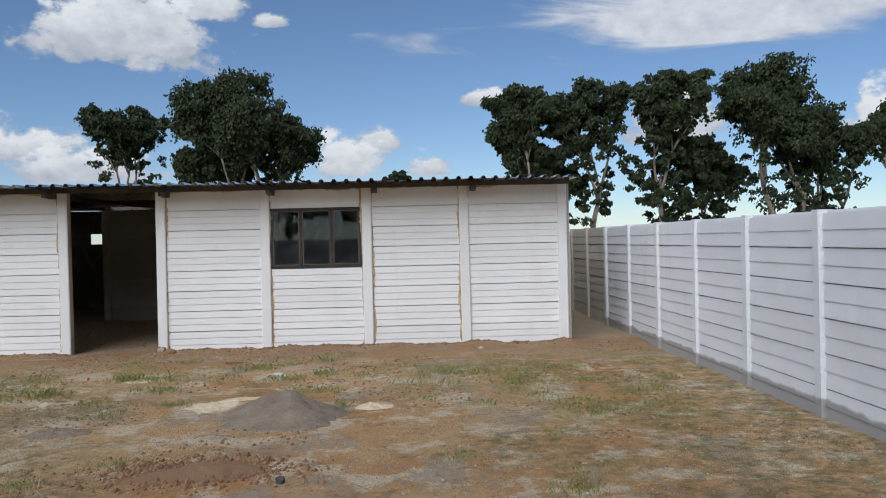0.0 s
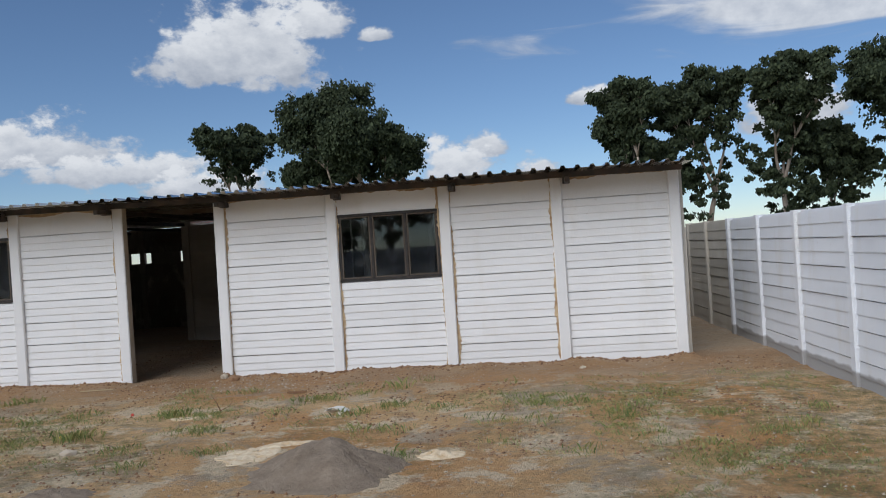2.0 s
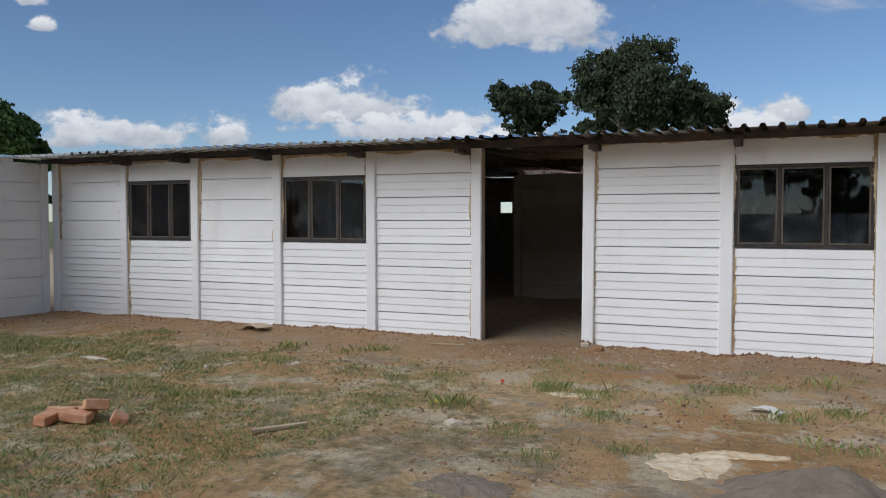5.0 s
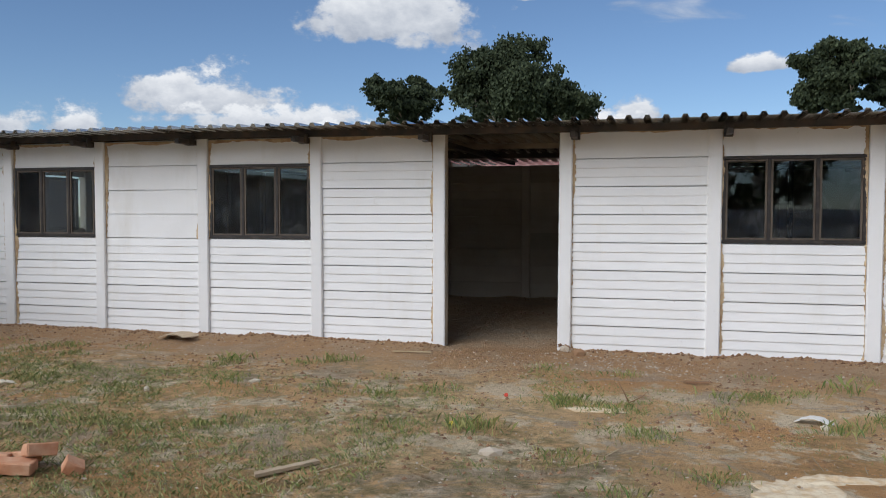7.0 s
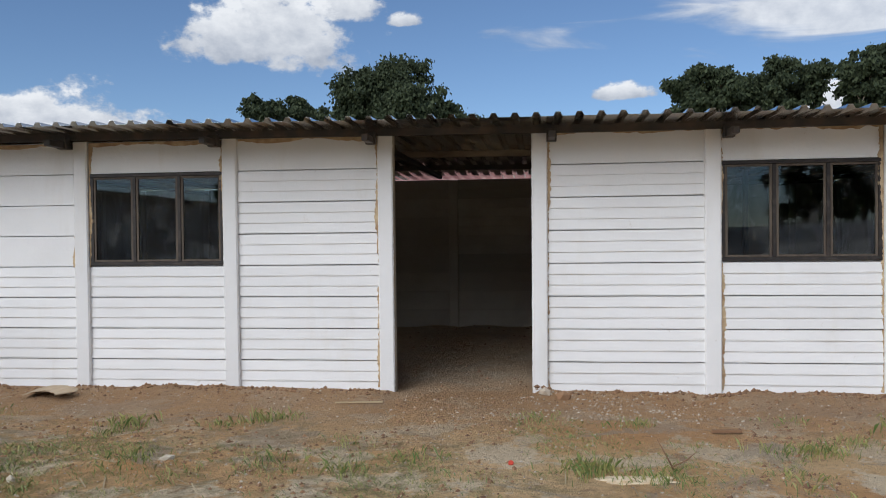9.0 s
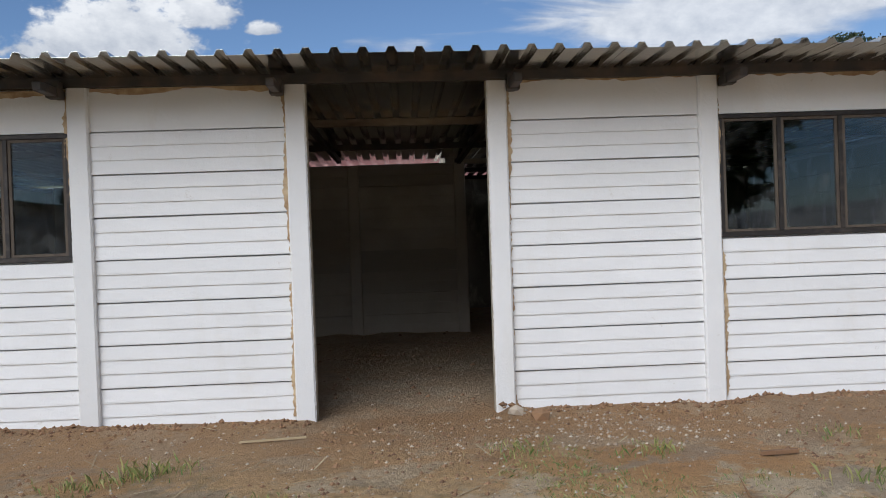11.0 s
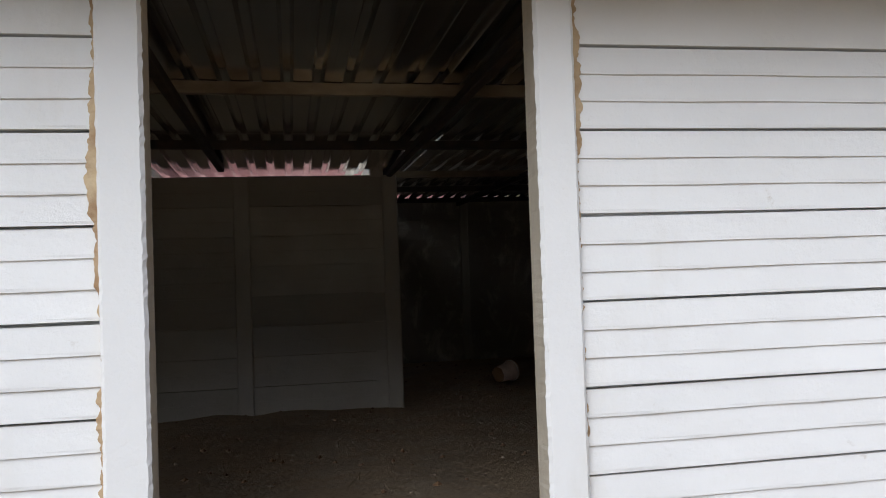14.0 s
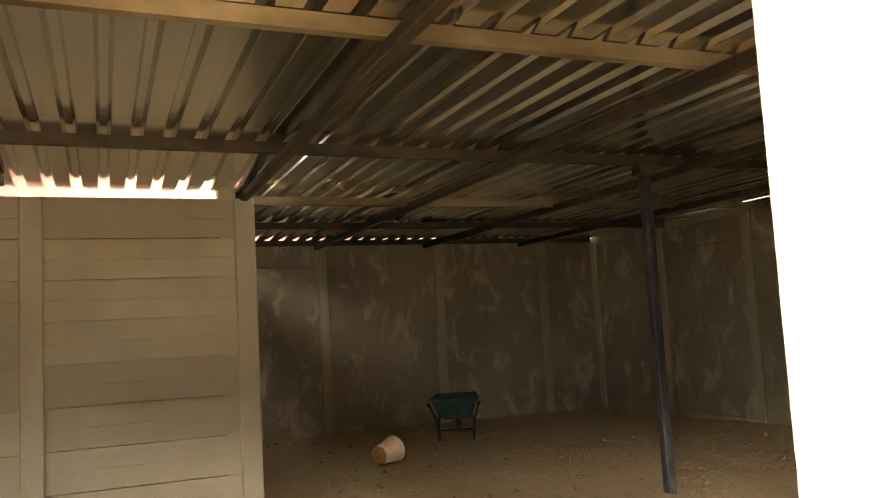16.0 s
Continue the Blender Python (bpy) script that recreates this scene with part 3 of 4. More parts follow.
roof = empty("roof")
tagged(roof, "weathered box-rib zinc roof sheets on steel purlins", "roof", kind="structure")
x, k = -12.95, 0
rr = random.Random(2)
while x < 2.35:
    ribs = 4 if x + 4 * RIB < 2.45 else max(1, int((2.5 - x) / RIB))
    y1 = 18.5 if -7.0 < x < -4.0 else (22.36 if x > -4.0 else 22.55)
    front = 11.66 + rr.uniform(-0.015, 0.015)
    link_part("sheet", sheet_mesh("sheet", x, ribs, front, y1, k, 0.09 if y1 < 19 else 0.0), roof)
    x += ribs * RIB
    k += 1


def purlin(y, x0, x1, drop, material, label):
    """A lipped channel along x."""
    V, F = [], []
    prof = [(0, 0), (0.05, 0), (0.05, 0.012), (0.046, 0.012), (0.046, 0.004), (0.004, 0.004), (0.004, 0.066), (0.046, 0.066), (0.046, 0.058), (0.05, 0.058), (0.05, 0.07), (0, 0.07)]
    n, segs = len(prof), 24
    for i in range(segs + 1):
        X = x0 + (x1 - x0) * i / segs
        V += [(X, y + a, roof_z(X, y) - drop + b) for a, b in prof]
    for i in range(segs):
        F += [(i * n + j, (i + 1) * n + j, (i + 1) * n + (j + 1) % n, i * n + (j + 1) % n) for j in range(n)]
    F += [tuple(reversed(range(n))), tuple(segs * n + j for j in range(n))]
    return link_part("purlin", mesh_from("purlin", V, [tuple(reversed(f)) for f in F], material), roof, label=label)


purlin(12.30, -12.9, 2.4, 0.060, STEEL, "dark steel purlin over the wall")
purlin(14.45, -12.5, 2.2, 0.074, PURLIN, "rust-stained galvanised purlin")
purlin(16.55, -12.5, 2.2, 0.074, STEEL, "dark rust-stained steel purlin")
purlin(18.45, -3.6, 2.2, 0.10, PURLIN, "pale galvanised purlin")
purlin(20.3, -3.6, 2.2, 0.074, STEEL, "dark steel purlin")
purlin(22.1, -3.6, 2.2, 0.069, STEEL, "dark steel purlin over the wall")

# rafters beside the posts, their cut ends standing out under the eaves
for x, far in ((-11.0, 22.0), (-9.83, 22.0), (-8.34, 22.0), (-6.82, 22.0), (-5.30, 17.6), (-3.64, 22.0), (-2.09, 22.0), (-0.56, 22.0), (0.92, 22.0)):
    bm = bmesh.new()
    y0 = 11.98
    for z0, z1, ya, yb in ((0, 0.062, y0, far),):
        vs = add_box(bm, x - 0.03, x + 0.03, ya, yb, 0, 0.062, 0.006)
        for v in vs:
            v.co.z += roof_z(x, v.co.y) - 0.138
    part("rafter", bm, STEEL, roof, "dark brown square-tube rafter")
    bm = bmesh.new()
    vs = add_box(bm, x - 0.045, x + 0.045, 12.21, 12.30, roof_z(x, 12.2) - 0.145, roof_z(x, 12.2) - 0.03, 0.004)
    part("bracket", bm, STEEL, roof)
# closing strip between the side wall and the sheets
for xs in (2.33, -12.72):
    bm = bmesh.new()
    bm_vs = add_box(bm, xs, xs + 0.03, 12.5, 22.4, -0.17, 0.003)
    for v in bm_vs:
        v.co.z += roof_z(xs, v.co.y)
    part("closing_strip", bm, CONCRETE, roof)
# props under the second purlin
for x, y in ((-0.90, 16.58),):
    p = empty("steel_pole", (x, y, 0))
    part("shaft", box(-0.035, 0.035, -0.035, 0.035, -0.1, roof_z(x, y) - 0.15, 0.006), POLE, p)
    part("head_plate", box(-0.075, 0.075, -0.05, 0.05, roof_z(x, y) - 0.15, roof_z(x, y) - 0.076, 0.004), STEEL, p)
    tagged(p, "dark blue-grey square steel pole holding up the roof", "pole")

# the wing's roof edge
wing = empty("roof_wing")
tagged(wing, "pale sheet roof of the adjoining wing", "roof", kind="structure")
bm = bmesh.new()
add_box(bm, -17.5, -12.45, -4.6, 11.55, 2.46, 2.50, 0.004)
part("sheet", bm, ZINC, wing)
part("fascia", box(-12.62, -12.58, -4.6, 11.55, 2.42, 2.46), WHITE, wing)
part("closing_wall", box(-17.5, -12.76, -4.4, -4.3, -0.2, 2.46), WHITE, wing)
part("closing_wall", box(-17.5, -17.4, -4.3, 12.4, -0.2, 2.46), WHITE, wing)

# ---- perimeter fence ----
FX = 3.45
fence = empty("fence")
tagged(fence, "white-painted precast concrete slab fence, bare at its foot", "fence", kind="structure")
fr = random.Random(8)
FP = [5.41 - 1.53 * k for k in range(9, 0, -1)] + [5.41 + 1.525 * k for k in range(0, 9)]
me_w = post_mesh("post", [FENCE, CONCRETE, FENCE], 0.13, 0.13, 1.76, seed=21)
me_c = post_mesh("post", [CONCRETE] * 3, 0.13, 0.13, 1.76, seed=22)
for y in FP:
    link_part("post", me_w if y < 15.2 else me_c, fence, (FX, y, 0), (fr.uniform(-0.3, 0.3), fr.uniform(-0.3, 0.3), -90))
for a, b in zip(FP, FP[1:]):
    for k in range(6):
        link_part("panel", SLAB_F if b < 15.4 else SLAB_C, fence, (FX + 0.045 + fr.uniform(-0.004, 0.004), (a + b) / 2, 1.74 - 0.302 * (k + 1)), (fr.uniform(-0.5, 0.5), fr.uniform(-0.15, 0.15), -90), (b - a - 0.10, 1, 1.006))
fence_end = plain_wall("fence_end", "bare concrete slab fence across the yard's end", (3.5, 24.4), (30.0, 24.4), SLAB_C, [CONCRETE] * 3, 1.74, 6, seed=31)
fence_rear = plain_wall("fence_rear", "white-painted precast fence across the yard", (3.5, -9.0), (-17.5, -9.0), SLAB_F, [FENCE, CONCRETE, FENCE], 1.74, 6, seed=32)

# a pink-plastered neighbouring wall behind the notch
_k = Mat("pink_plaster", 0.9)
PINK = _k.done(_k.mix(_k.ramp(_k.noise(1.5, 5), 0.4, 0.65), (0.32, 0.15, 0.145), (0.38, 0.23, 0.215)), _k.noise(30, 6), 0.3, 0.01)
house = empty("house", (-6.0, 23.2, 0))
tagged(house, "pink-plastered neighbouring house behind the shed", "house")
part("wall", box(-1.2, 3.6, 0, 4, -0.2, 3.28), PINK, house)
bm = bmesh.new()
vs = [bm.verts.new(c) for c in ((-1.3, -0.12, 3.28), (3.7, -0.12, 3.28), (3.7, 4.2, 3.28), (-1.3, 4.2, 3.28), (-1.3, 2.0, 3.42), (3.7, 2.0, 3.42))]
for f in ((0, 1, 5, 4), (2, 3, 4, 5), (1, 2, 5), (3, 0, 4), (3, 2, 1, 0)):
    bm.faces.new([vs[i] for i in f])
part("roof", bm, ZINC, house)


# ---- trees ----
_k = Mat("gum_bark", 0.9)
BARK = _k.done(_k.mix(_k.ramp(_k.noise(1.2, 6, 0.6, (1, 1, 0.3)), 0.4, 0.65), (0.20, 0.15, 0.11), (0.42, 0.36, 0.30)), _k.noise(8, 6), 0.5, 0.05)


def leaf_material(name, a, b):
    k = Mat(name, 0.75)
    k.b.inputs["Specular IOR Level"].default_value = 0.2
    return k.done(k.mix(k.island(), a, b))


LEAF = leaf_material("gum_leaves", (0.021, 0.032, 0.017), (0.062, 0.078, 0.038))
LEAF_G = leaf_material("green_leaves", (0.025, 0.055, 0.015), (0.07, 0.12, 0.03))


def tree(x, y, height, width, seed, lean=0.0, low=0.25, dense=1.0, leaf=None, label="tall eucalyptus with dark drooping foliage", z0=0.0):
    """A trunk that forks into limbs, and clumps of small hanging leaves about the limbs' ends."""
    r = random.Random(seed)
    t = empty("tree", (x, y, z0))
    paths, tips = [], []

    def grow(p, d, length, rad, depth):
        path, steps = [(p.copy(), rad)], 5
        for i in range(steps):
            d = (d + Vector((r.uniform(-1, 1), r.uniform(-1, 1), r.uniform(-0.25, 0.55))) * 0.16).normalized()
            p = p + d * length / steps
            path.append((p.copy(), rad * (1 - 0.5 * (i + 1) / steps)))
            if depth <= 2 and i >= 2:
                tips.append((p.copy(), 0.6))
        paths.append(path)
        if depth == 0:
            tips.append((p, 1.0))
            return
        for _ in range(3 if depth > 1 else r.choice((2, 3))):
            a, s = r.uniform(0, 2 * math.pi), r.uniform(0.45, 0.95) * (width / height) * 1.5
            nd = (d + Vector((math.cos(a) * s, math.sin(a) * s, r.uniform(0.0, 0.35)))).normalized()
            grow(p, nd, length * r.uniform(0.55, 0.8), rad * 0.5, depth - 1)

    base = Vector((0, 0, -1.0))
    for s in range(2 if width / height > 0.55 else 1):
        grow(base + Vector((s * width * 0.12, 0, 0)), Vector((lean + 0.2 * s, 0.0, 1)).normalized(), height * (low + 0.12), height * 0.022, 4)
    pts = [p for p, _ in tips]
    # scale the limbs into the tree's height and width
    zt = max(p.z for p in pts)
    xs = sorted(p.x for p in pts)
    cx, wx = (xs[0] + xs[-1]) / 2, max(xs[-1] - xs[0], 0.1)
    sz, sx = (height * 0.94) / zt, (width * 0.86) / wx

    def fit(p):
        k = max(0.0, min(1.0, p.z / zt))
        return Vector(((p.x - cx * k) * (1 + (sx - 1) * k), p.y * (1 + (sx - 1) * k), p.z * sz))

    paths = [[(fit(p), rad) for p, rad in path] for path in paths]
    v, f = tube_mesh([paths[0]], 9)
    trunk = link_part("trunk", mesh_from("trunk", v, f, BARK, smooth=True), t)
    v, f = tube_mesh(paths[1:4], 6)
    link_part("limb", mesh_from("limb", v, f, BARK, smooth=True), t)
    v, f = tube_mesh(paths[4:], 5)
    link_part("branchwork", mesh_from("branchwork", v, f, BARK, smooth=True), t)
    V, F = [], []
    clumps = [(fit(p), wgt) for p, wgt in tips]
    # foliage down the sides of the crown, in uneven lobes
    for _ in range(int(120 * dense)):
        k = low + (0.97 - low) * r.random() ** 0.8
        a = r.uniform(0, 2 * math.pi)
        reach = width * 0.5 * math.sin(math.pi * min(1, 0.16 + 0.80 * (k - low) / (1 - low))) ** 0.7
        reach *= 0.62 + 0.6 * noise.noise(Vector((math.cos(a) * 1.6, math.sin(a) * 1.6, k * 4.5 + seed * 3.3))) + 0.3 * r.random()
        d = reach * r.random() ** 0.4
        clumps.append((Vector((d * math.cos(a), d * math.sin(a), k * height)), 0.7))
    for p, wgt in clumps:
        if p.z < height * low * 0.8:
            continue
        R = width * 0.05 * r.uniform(0.65, 1.3) * (0.8 + 0.3 * wgt)
        # each clump is a few hanging tufts
        for _ in range(int(4.4 * dense)):
            c = p + Vector((r.gauss(0, 0.55), r.gauss(0, 0.55), r.gauss(0.1, 0.4))) * R
            for _ in range(20):
                q = c + Vector((r.gauss(0, 0.36), r.gauss(0, 0.36), r.gauss(-0.05, 0.26))) * R
                a = r.uniform(0, math.pi)
                L, W = r.uniform(0.22, 0.46), r.uniform(0.09, 0.18)
                h = Vector((math.cos(a), math.sin(a), r.uniform(-0.4, 0.4))) * W
                dn = Vector((r.uniform(-0.6, 0.6), r.uniform(-0.6, 0.6), -1)).normalized() * L
                b = len(V)
                V += [q - h * 0.5, q + dn * 0.5 - h, q + dn, q + dn * 0.5 + h]
                F.append((b, b + 1, b + 2, b + 3))
    link_part("crown", mesh_from("crown", V, F, leaf or LEAF), t)
    tagged(t, label, "tree", "trees beyond the shed")
    return t


tree(-17.7, 88, 20.2, 15.4, 11, dense=1.15, low=0.16, label="broad dark eucalyptus with a rounded crown")
tree(-14.4, 90, 17.2, 8.0, 12, dense=0.9, low=0.2)
tree(-21.5, 92, 14.5, 9.0, 19, dense=1.3, low=0.12)
tree(-31.9, 96, 18.5, 9.5, 13, lean=0.1, dense=0.7, low=0.42, label="slender eucalyptus with an open umbrella crown")
tree(11.6, 81, 17.6, 8.5, 14, dense=1.0, low=0.18)
tree(18.6, 83, 18.2, 9.5, 15, dense=1.0, low=0.16)
tree(26.0, 82, 18.8, 8.5, 16, dense=1.4, low=0.12, label="dense dark eucalyptus with a narrow crown")
tree(38.5, 82, 20.0, 13.5, 17, dense=1.0, low=0.15)
tree(44.0, 85, 15.0, 10.0, 23, dense=1.0, low=0.15)
tree(55.0, 86, 17.6, 10.0, 18, dense=0.8, low=0.2)
tree(32.5, 88, 12.5, 9.0, 24, dense=1.3, low=0.1)
tree(14.0, 88, 12.0, 10.0, 26, dense=1.3, low=0.1)
tree(-1.0, 110, 11.5, 4.5, 20, dense=0.8, low=0.3, label="distant tree showing just above the roof")
tree(-50.5, 38.5, 9.4, 8.0, 21, dense=1.6, low=0.15, leaf=LEAF_G, label="dense bright green tree beyond the wing")
tree(-44.5, 58.0, 6.6, 5.0, 22, dense=0.9, low=0.3, leaf=LEAF_G)
# trees behind the fence at the camera's back, mirrored in the panes
tree(16.0, -6.0, 8.5, 7.0, 27, dense=1.3, low=0.15, leaf=LEAF_G, label="leafy tree behind the fence")
tree(13.0, 4.0, 8.0, 7.0, 28, dense=1.3, low=0.15, leaf=LEAF_G, label="leafy tree behind the fence")

for x, y, h, s in ((-14, -15, 9.0, 41), (-7, -16, 10.0, 42), (0, -15, 9.0, 43), (8, -15, 10.5, 44)):
    tree(x, y, h, 8.0, s, dense=1.0, low=0.12, leaf=LEAF_G, label="leafy tree behind the yard's rear fence")


# ---- things in the yard ----
_k = Mat("grey_building_sand", 0.95)
SAND = _k.done(_k.mix(_k.ramp(_k.noise(7, 8, 0.7), 0.35, 0.7), (0.25, 0.19, 0.135), (0.39, 0.31, 0.23)), _k.noise(30, 8, 0.75), 1.0, 0.03)
_k = Mat("white_lime", 0.95)
LIME = _k.done(_k.mix(_k.ramp(_k.noise(14, 7), 0.4, 0.65), (0.74, 0.62, 0.44), (0.60, 0.43, 0.25)), _k.noise(40, 7), 0.8, 0.01)
_k = Mat("orange_clay_brick", 0.9)
BRICK = _k.done(_k.mix(_k.ramp(_k.noise(9, 6), 0.35, 0.7), (0.50, 0.22, 0.11), (0.62, 0.38, 0.24)), _k.noise(60, 7), 0.7, 0.006)
_k = Mat("stone", 0.9)
STONE = _k.done(_k.mix(_k.island(), (0.26, 0.19, 0.13), (0.54, 0.46, 0.36)), _k.noise(50, 6), 0.6, 0.006)
_k = Mat("clods", 0.95)
CLOD = _k.done(_k.mix(_k.island(), (0.15, 0.08, 0.045), (0.31, 0.18, 0.095)), _k.noise(50, 6), 0.7, 0.01)
_k = Mat("weathered_board", 0.85)
BOARD = _k.done(_k.mix(_k.ramp(_k.noise(8, 6, 0.6, (1, 0.2, 1)), 0.35, 0.7), (0.50, 0.39, 0.26), (0.34, 0.25, 0.16)), _k.noise(40, 6), 0.5, 0.006)
_k = Mat("straw", 0.85)
STRAW = _k.done(_k.mix(_k.island(), (0.55, 0.45, 0.28), (0.34, 0.25, 0.14)))
_k = Mat("grass_blades", 0.6)
GRASS = _k.done(_k.mix(_k.island(), (0.09, 0.15, 0.03), (0.35, 0.315, 0.105)))
_k = Mat("white_plastic", 0.5)
WPLAST = _k.done(_k.mix(_k.ramp(_k.noise(12, 5), 0.5, 0.7), (0.75, 0.73, 0.68), (0.55, 0.48, 0.38)))


def gz(x, y):
    return ground_height(x, y)


def heap(name, x, y, rx, ry, h, material, label, cat, seed, rz=0):
    """A heap of loose stuff that thins out into the ground."""
    n, rings = 56, 20
    V, F = [(0, 0, 0)], []
    c, s = math.cos(radians(rz)), math.sin(radians(rz))
    for i in range(rings + 1):
        q = i / rings
        for j in range(n):
            a = 2 * math.pi * j / n
            e = 1 + 0.45 * noise.noise(Vector((math.cos(a) * 1.5, math.sin(a) * 1.5, seed))) + 0.25 * noise.noise(Vector((math.cos(a) * 5, math.sin(a) * 5, seed)))
            px, py = q * rx * e * math.cos(a), q * ry * e * math.sin(a)
            px, py = px * c - py * s, px * s + py * c
            z = h * max(0.0, (0.5 + 0.5 * math.cos(math.pi * min(1, q)))) ** 0.8
            z += h * 0.32 * noise.noise(Vector((px * 4, py * 4, seed))) * (1 - q) + 0.018 * noise.noise(Vector((px * 17, py * 17, seed + 2))) * (1 - q * q)
            V.append((px, py, z + gz(x + px, y + py) - (0.02 if i == rings else -0.004)))
    V[0] = (0, 0, V[1][2] if rings else h)
    base = 1
    F += [(0, base + j, base + (j + 1) % n) for j in range(n)]
    for i in range(rings):
        for j in range(n):
            a, b = base + i * n + j, base + i * n + (j + 1) % n
            F.append((a, a + n, b + n, b))
    ob = new(name, mesh_from(name, V, F, material, smooth=True))
    ob.location = (x, y, 0)
    return tagged(ob, label, cat)


heap("sand_mound", -1.22, 7.5, 0.64, 0.46, 0.21, SAND, "low heap of grey building sand on bare soil", "sand pile", 3.0)
heap("sand_mound", -3.1, 7.1, 0.3, 0.2, 0.03, SAND, "thin grey spread of sand on bare soil", "sand pile", 5.0)
heap("lime_patch", -0.42, 7.85, 0.22, 0.12, 0.035, LIME, "white lime spilled beside the sand heap", "spill", 8.0, 10)
heap("lime_patch", -1.75, 8.35, 0.27, 0.1, 0.009, LIME, "pale dried cement spill on the soil", "spill", 9.0, 20)
heap("lime_patch", -2.0, 8.05, 0.24, 0.3, 0.006, LIME, "pale dried cement spill on the soil", "spill", 12.0)
heap("lime_patch", -3.2, 9.75, 0.26, 0.08, 0.01, LIME, "pale dried cement spill on the soil", "spill", 10.0)
heap("soil_mound", -1.5, 5.75, 0.5, 0.24, 0.05, CLOD, "low ridge of freshly dug reddish soil", "soil heap", 14.0, 15)


def rock_mesh(r, sx, sy, sz, material):
    bm = bmesh.new()
    bmesh.ops.create_icosphere(bm, subdivisions=1, radius=1.0)
    for v in bm.verts:
        k = r.uniform(0.75, 1.15)
        v.co = Vector((v.co.x * sx * k, v.co.y * sy * k, max(-0.4, v.co.z) * sz * k))
    me = bpy.data.meshes.new("stone")
    bm.to_mesh(me)
    bm.free()
    me.materials.append(material)
    return me


rs = random.Random(31)
_k = Mat("dark_stone", 0.9)
DARK = _k.done(_k.mix(_k.ramp(_k.noise(20, 5), 0.4, 0.6), (0.045, 0.045, 0.05), (0.09, 0.085, 0.08)), _k.noise(60, 5), 0.6, 0.006)
_k = Mat("pale_stone", 0.9)
PALE = _k.done(_k.mix(_k.ramp(_k.noise(20, 5), 0.4, 0.6), (0.66, 0.60, 0.48), (0.52, 0.45, 0.34)), _k.noise(60, 5), 0.6, 0.006)
for x, y, a, b, c, m, lab in ((-0.93, 5.46, 0.045, 0.04, 0.045, DARK, "dark angular stone lying on bare soil"), (-1.6, 9.6, 0.05, 0.035, 0.03, PALE, "pale stone lying on bare soil"),
                              (-6.2, 9.9, 0.06, 0.03, 0.025, PALE, "pale flat stone in thin grass"), (-6.95, 9.4, 0.03, 0.03, 0.03, PALE, "small square pale stone in thin grass"),
                              (-3.75, 8.4, 0.1, 0.05, 0.04, STONE, "flat brown stone on bare soil"), (-8.55, 9.4, 0.28, 0.07, 0.025, PALE, "long pale slab of rubble in thin grass"),
                              (0.95, 11.8, 0.05, 0.035, 0.03, PALE, "pale stone lying near the wall"), (-3.55, 12.05, 0.09, 0.07, 0.06, CLOD, "brown clod against the door post"), (-3.72, 12.1, 0.07, 0.07, 0.05, STONE, "rubble against the door post")):
    ob = new("stone", rock_mesh(rs, a, b, c, m))
    ob.matrix_world = pose(x, y, gz(x, y) + c * 0.25, 0, 0, rs.uniform(0, 180))
    tagged(ob, lab, "stone")

# broken orange bricks
for x, y, z, rx, ry, rz, w in ((-6.25, 7.2, 0.05, 4, 6, 20, 0.22), (-6.18, 7.32, 0.13, -12, 8, 60, 0.17), (-6.42, 7.1, 0.05, 8, -5, 100, 0.2), (-5.98, 7.35, 0.04, 10, 30, 45, 0.11), (-6.3, 7.35, 0.06, 0, 12, 150, 0.2), (-6.5, 7.3, 0.05, -8, 0, 15, 0.22)):
    bm = box(-w / 2, w / 2, -0.053, 0.053, -0.037, 0.037, 0.006)
    bmesh.ops.subdivide_edges(bm, edges=bm.edges[:], cuts=1)
    for v in bm.verts:
        v.co += Vector((noise.noise(v.co * 19 + Vector((x * 9, 0, 0))), noise.noise(v.co * 23), noise.noise(v.co * 29))) * 0.008
    me = bpy.data.meshes.new("brick")
    bm.to_mesh(me)
    bm.free()
    me.materials.append(BRICK)
    ob = new("brick", me)
    ob.matrix_world = pose(x, y, gz(x, y) + z, rx, ry, rz)
    tagged(ob, "broken orange clay brick in a small pile on grass", "brick", "broken bricks")


def board(name, x, y, L, W, T, rz, label, cat, material=None, bend=0.0, lift=0.0, tilt=0.0):
    n = 10
    V, F = [], []
    for i in range(n + 1):
        t = i / n - 0.5
        w = W * (1 + 0.12 * math.sin(i * 2.1)) / 2
        z = bend * (0.25 - t * t) * 4
        for sx, zz in ((-1, 0), (1, 0), (1, T), (-1, T)):
            V.append((t * L + 0.01 * math.sin(i * 3 + sx), sx * w, z + zz))
    for i in range(n):
        for j in range(4):
            F.append((i * 4 + j, i * 4 + (j + 1) % 4, i * 4 + 4 + (j + 1) % 4, i * 4 + 4 + j))
    F += [(0, 3, 2, 1), (n * 4, n * 4 + 1, n * 4 + 2, n * 4 + 3)]
    me = mesh_from(name, V, [tuple(reversed(f)) for f in F], material or BOARD)
    ob = new(name, me)
    ob.matrix_world = pose(x, y, gz(x, y) + 0.012 + lift, tilt, 0, rz)
    return tagged(ob, label, cat)


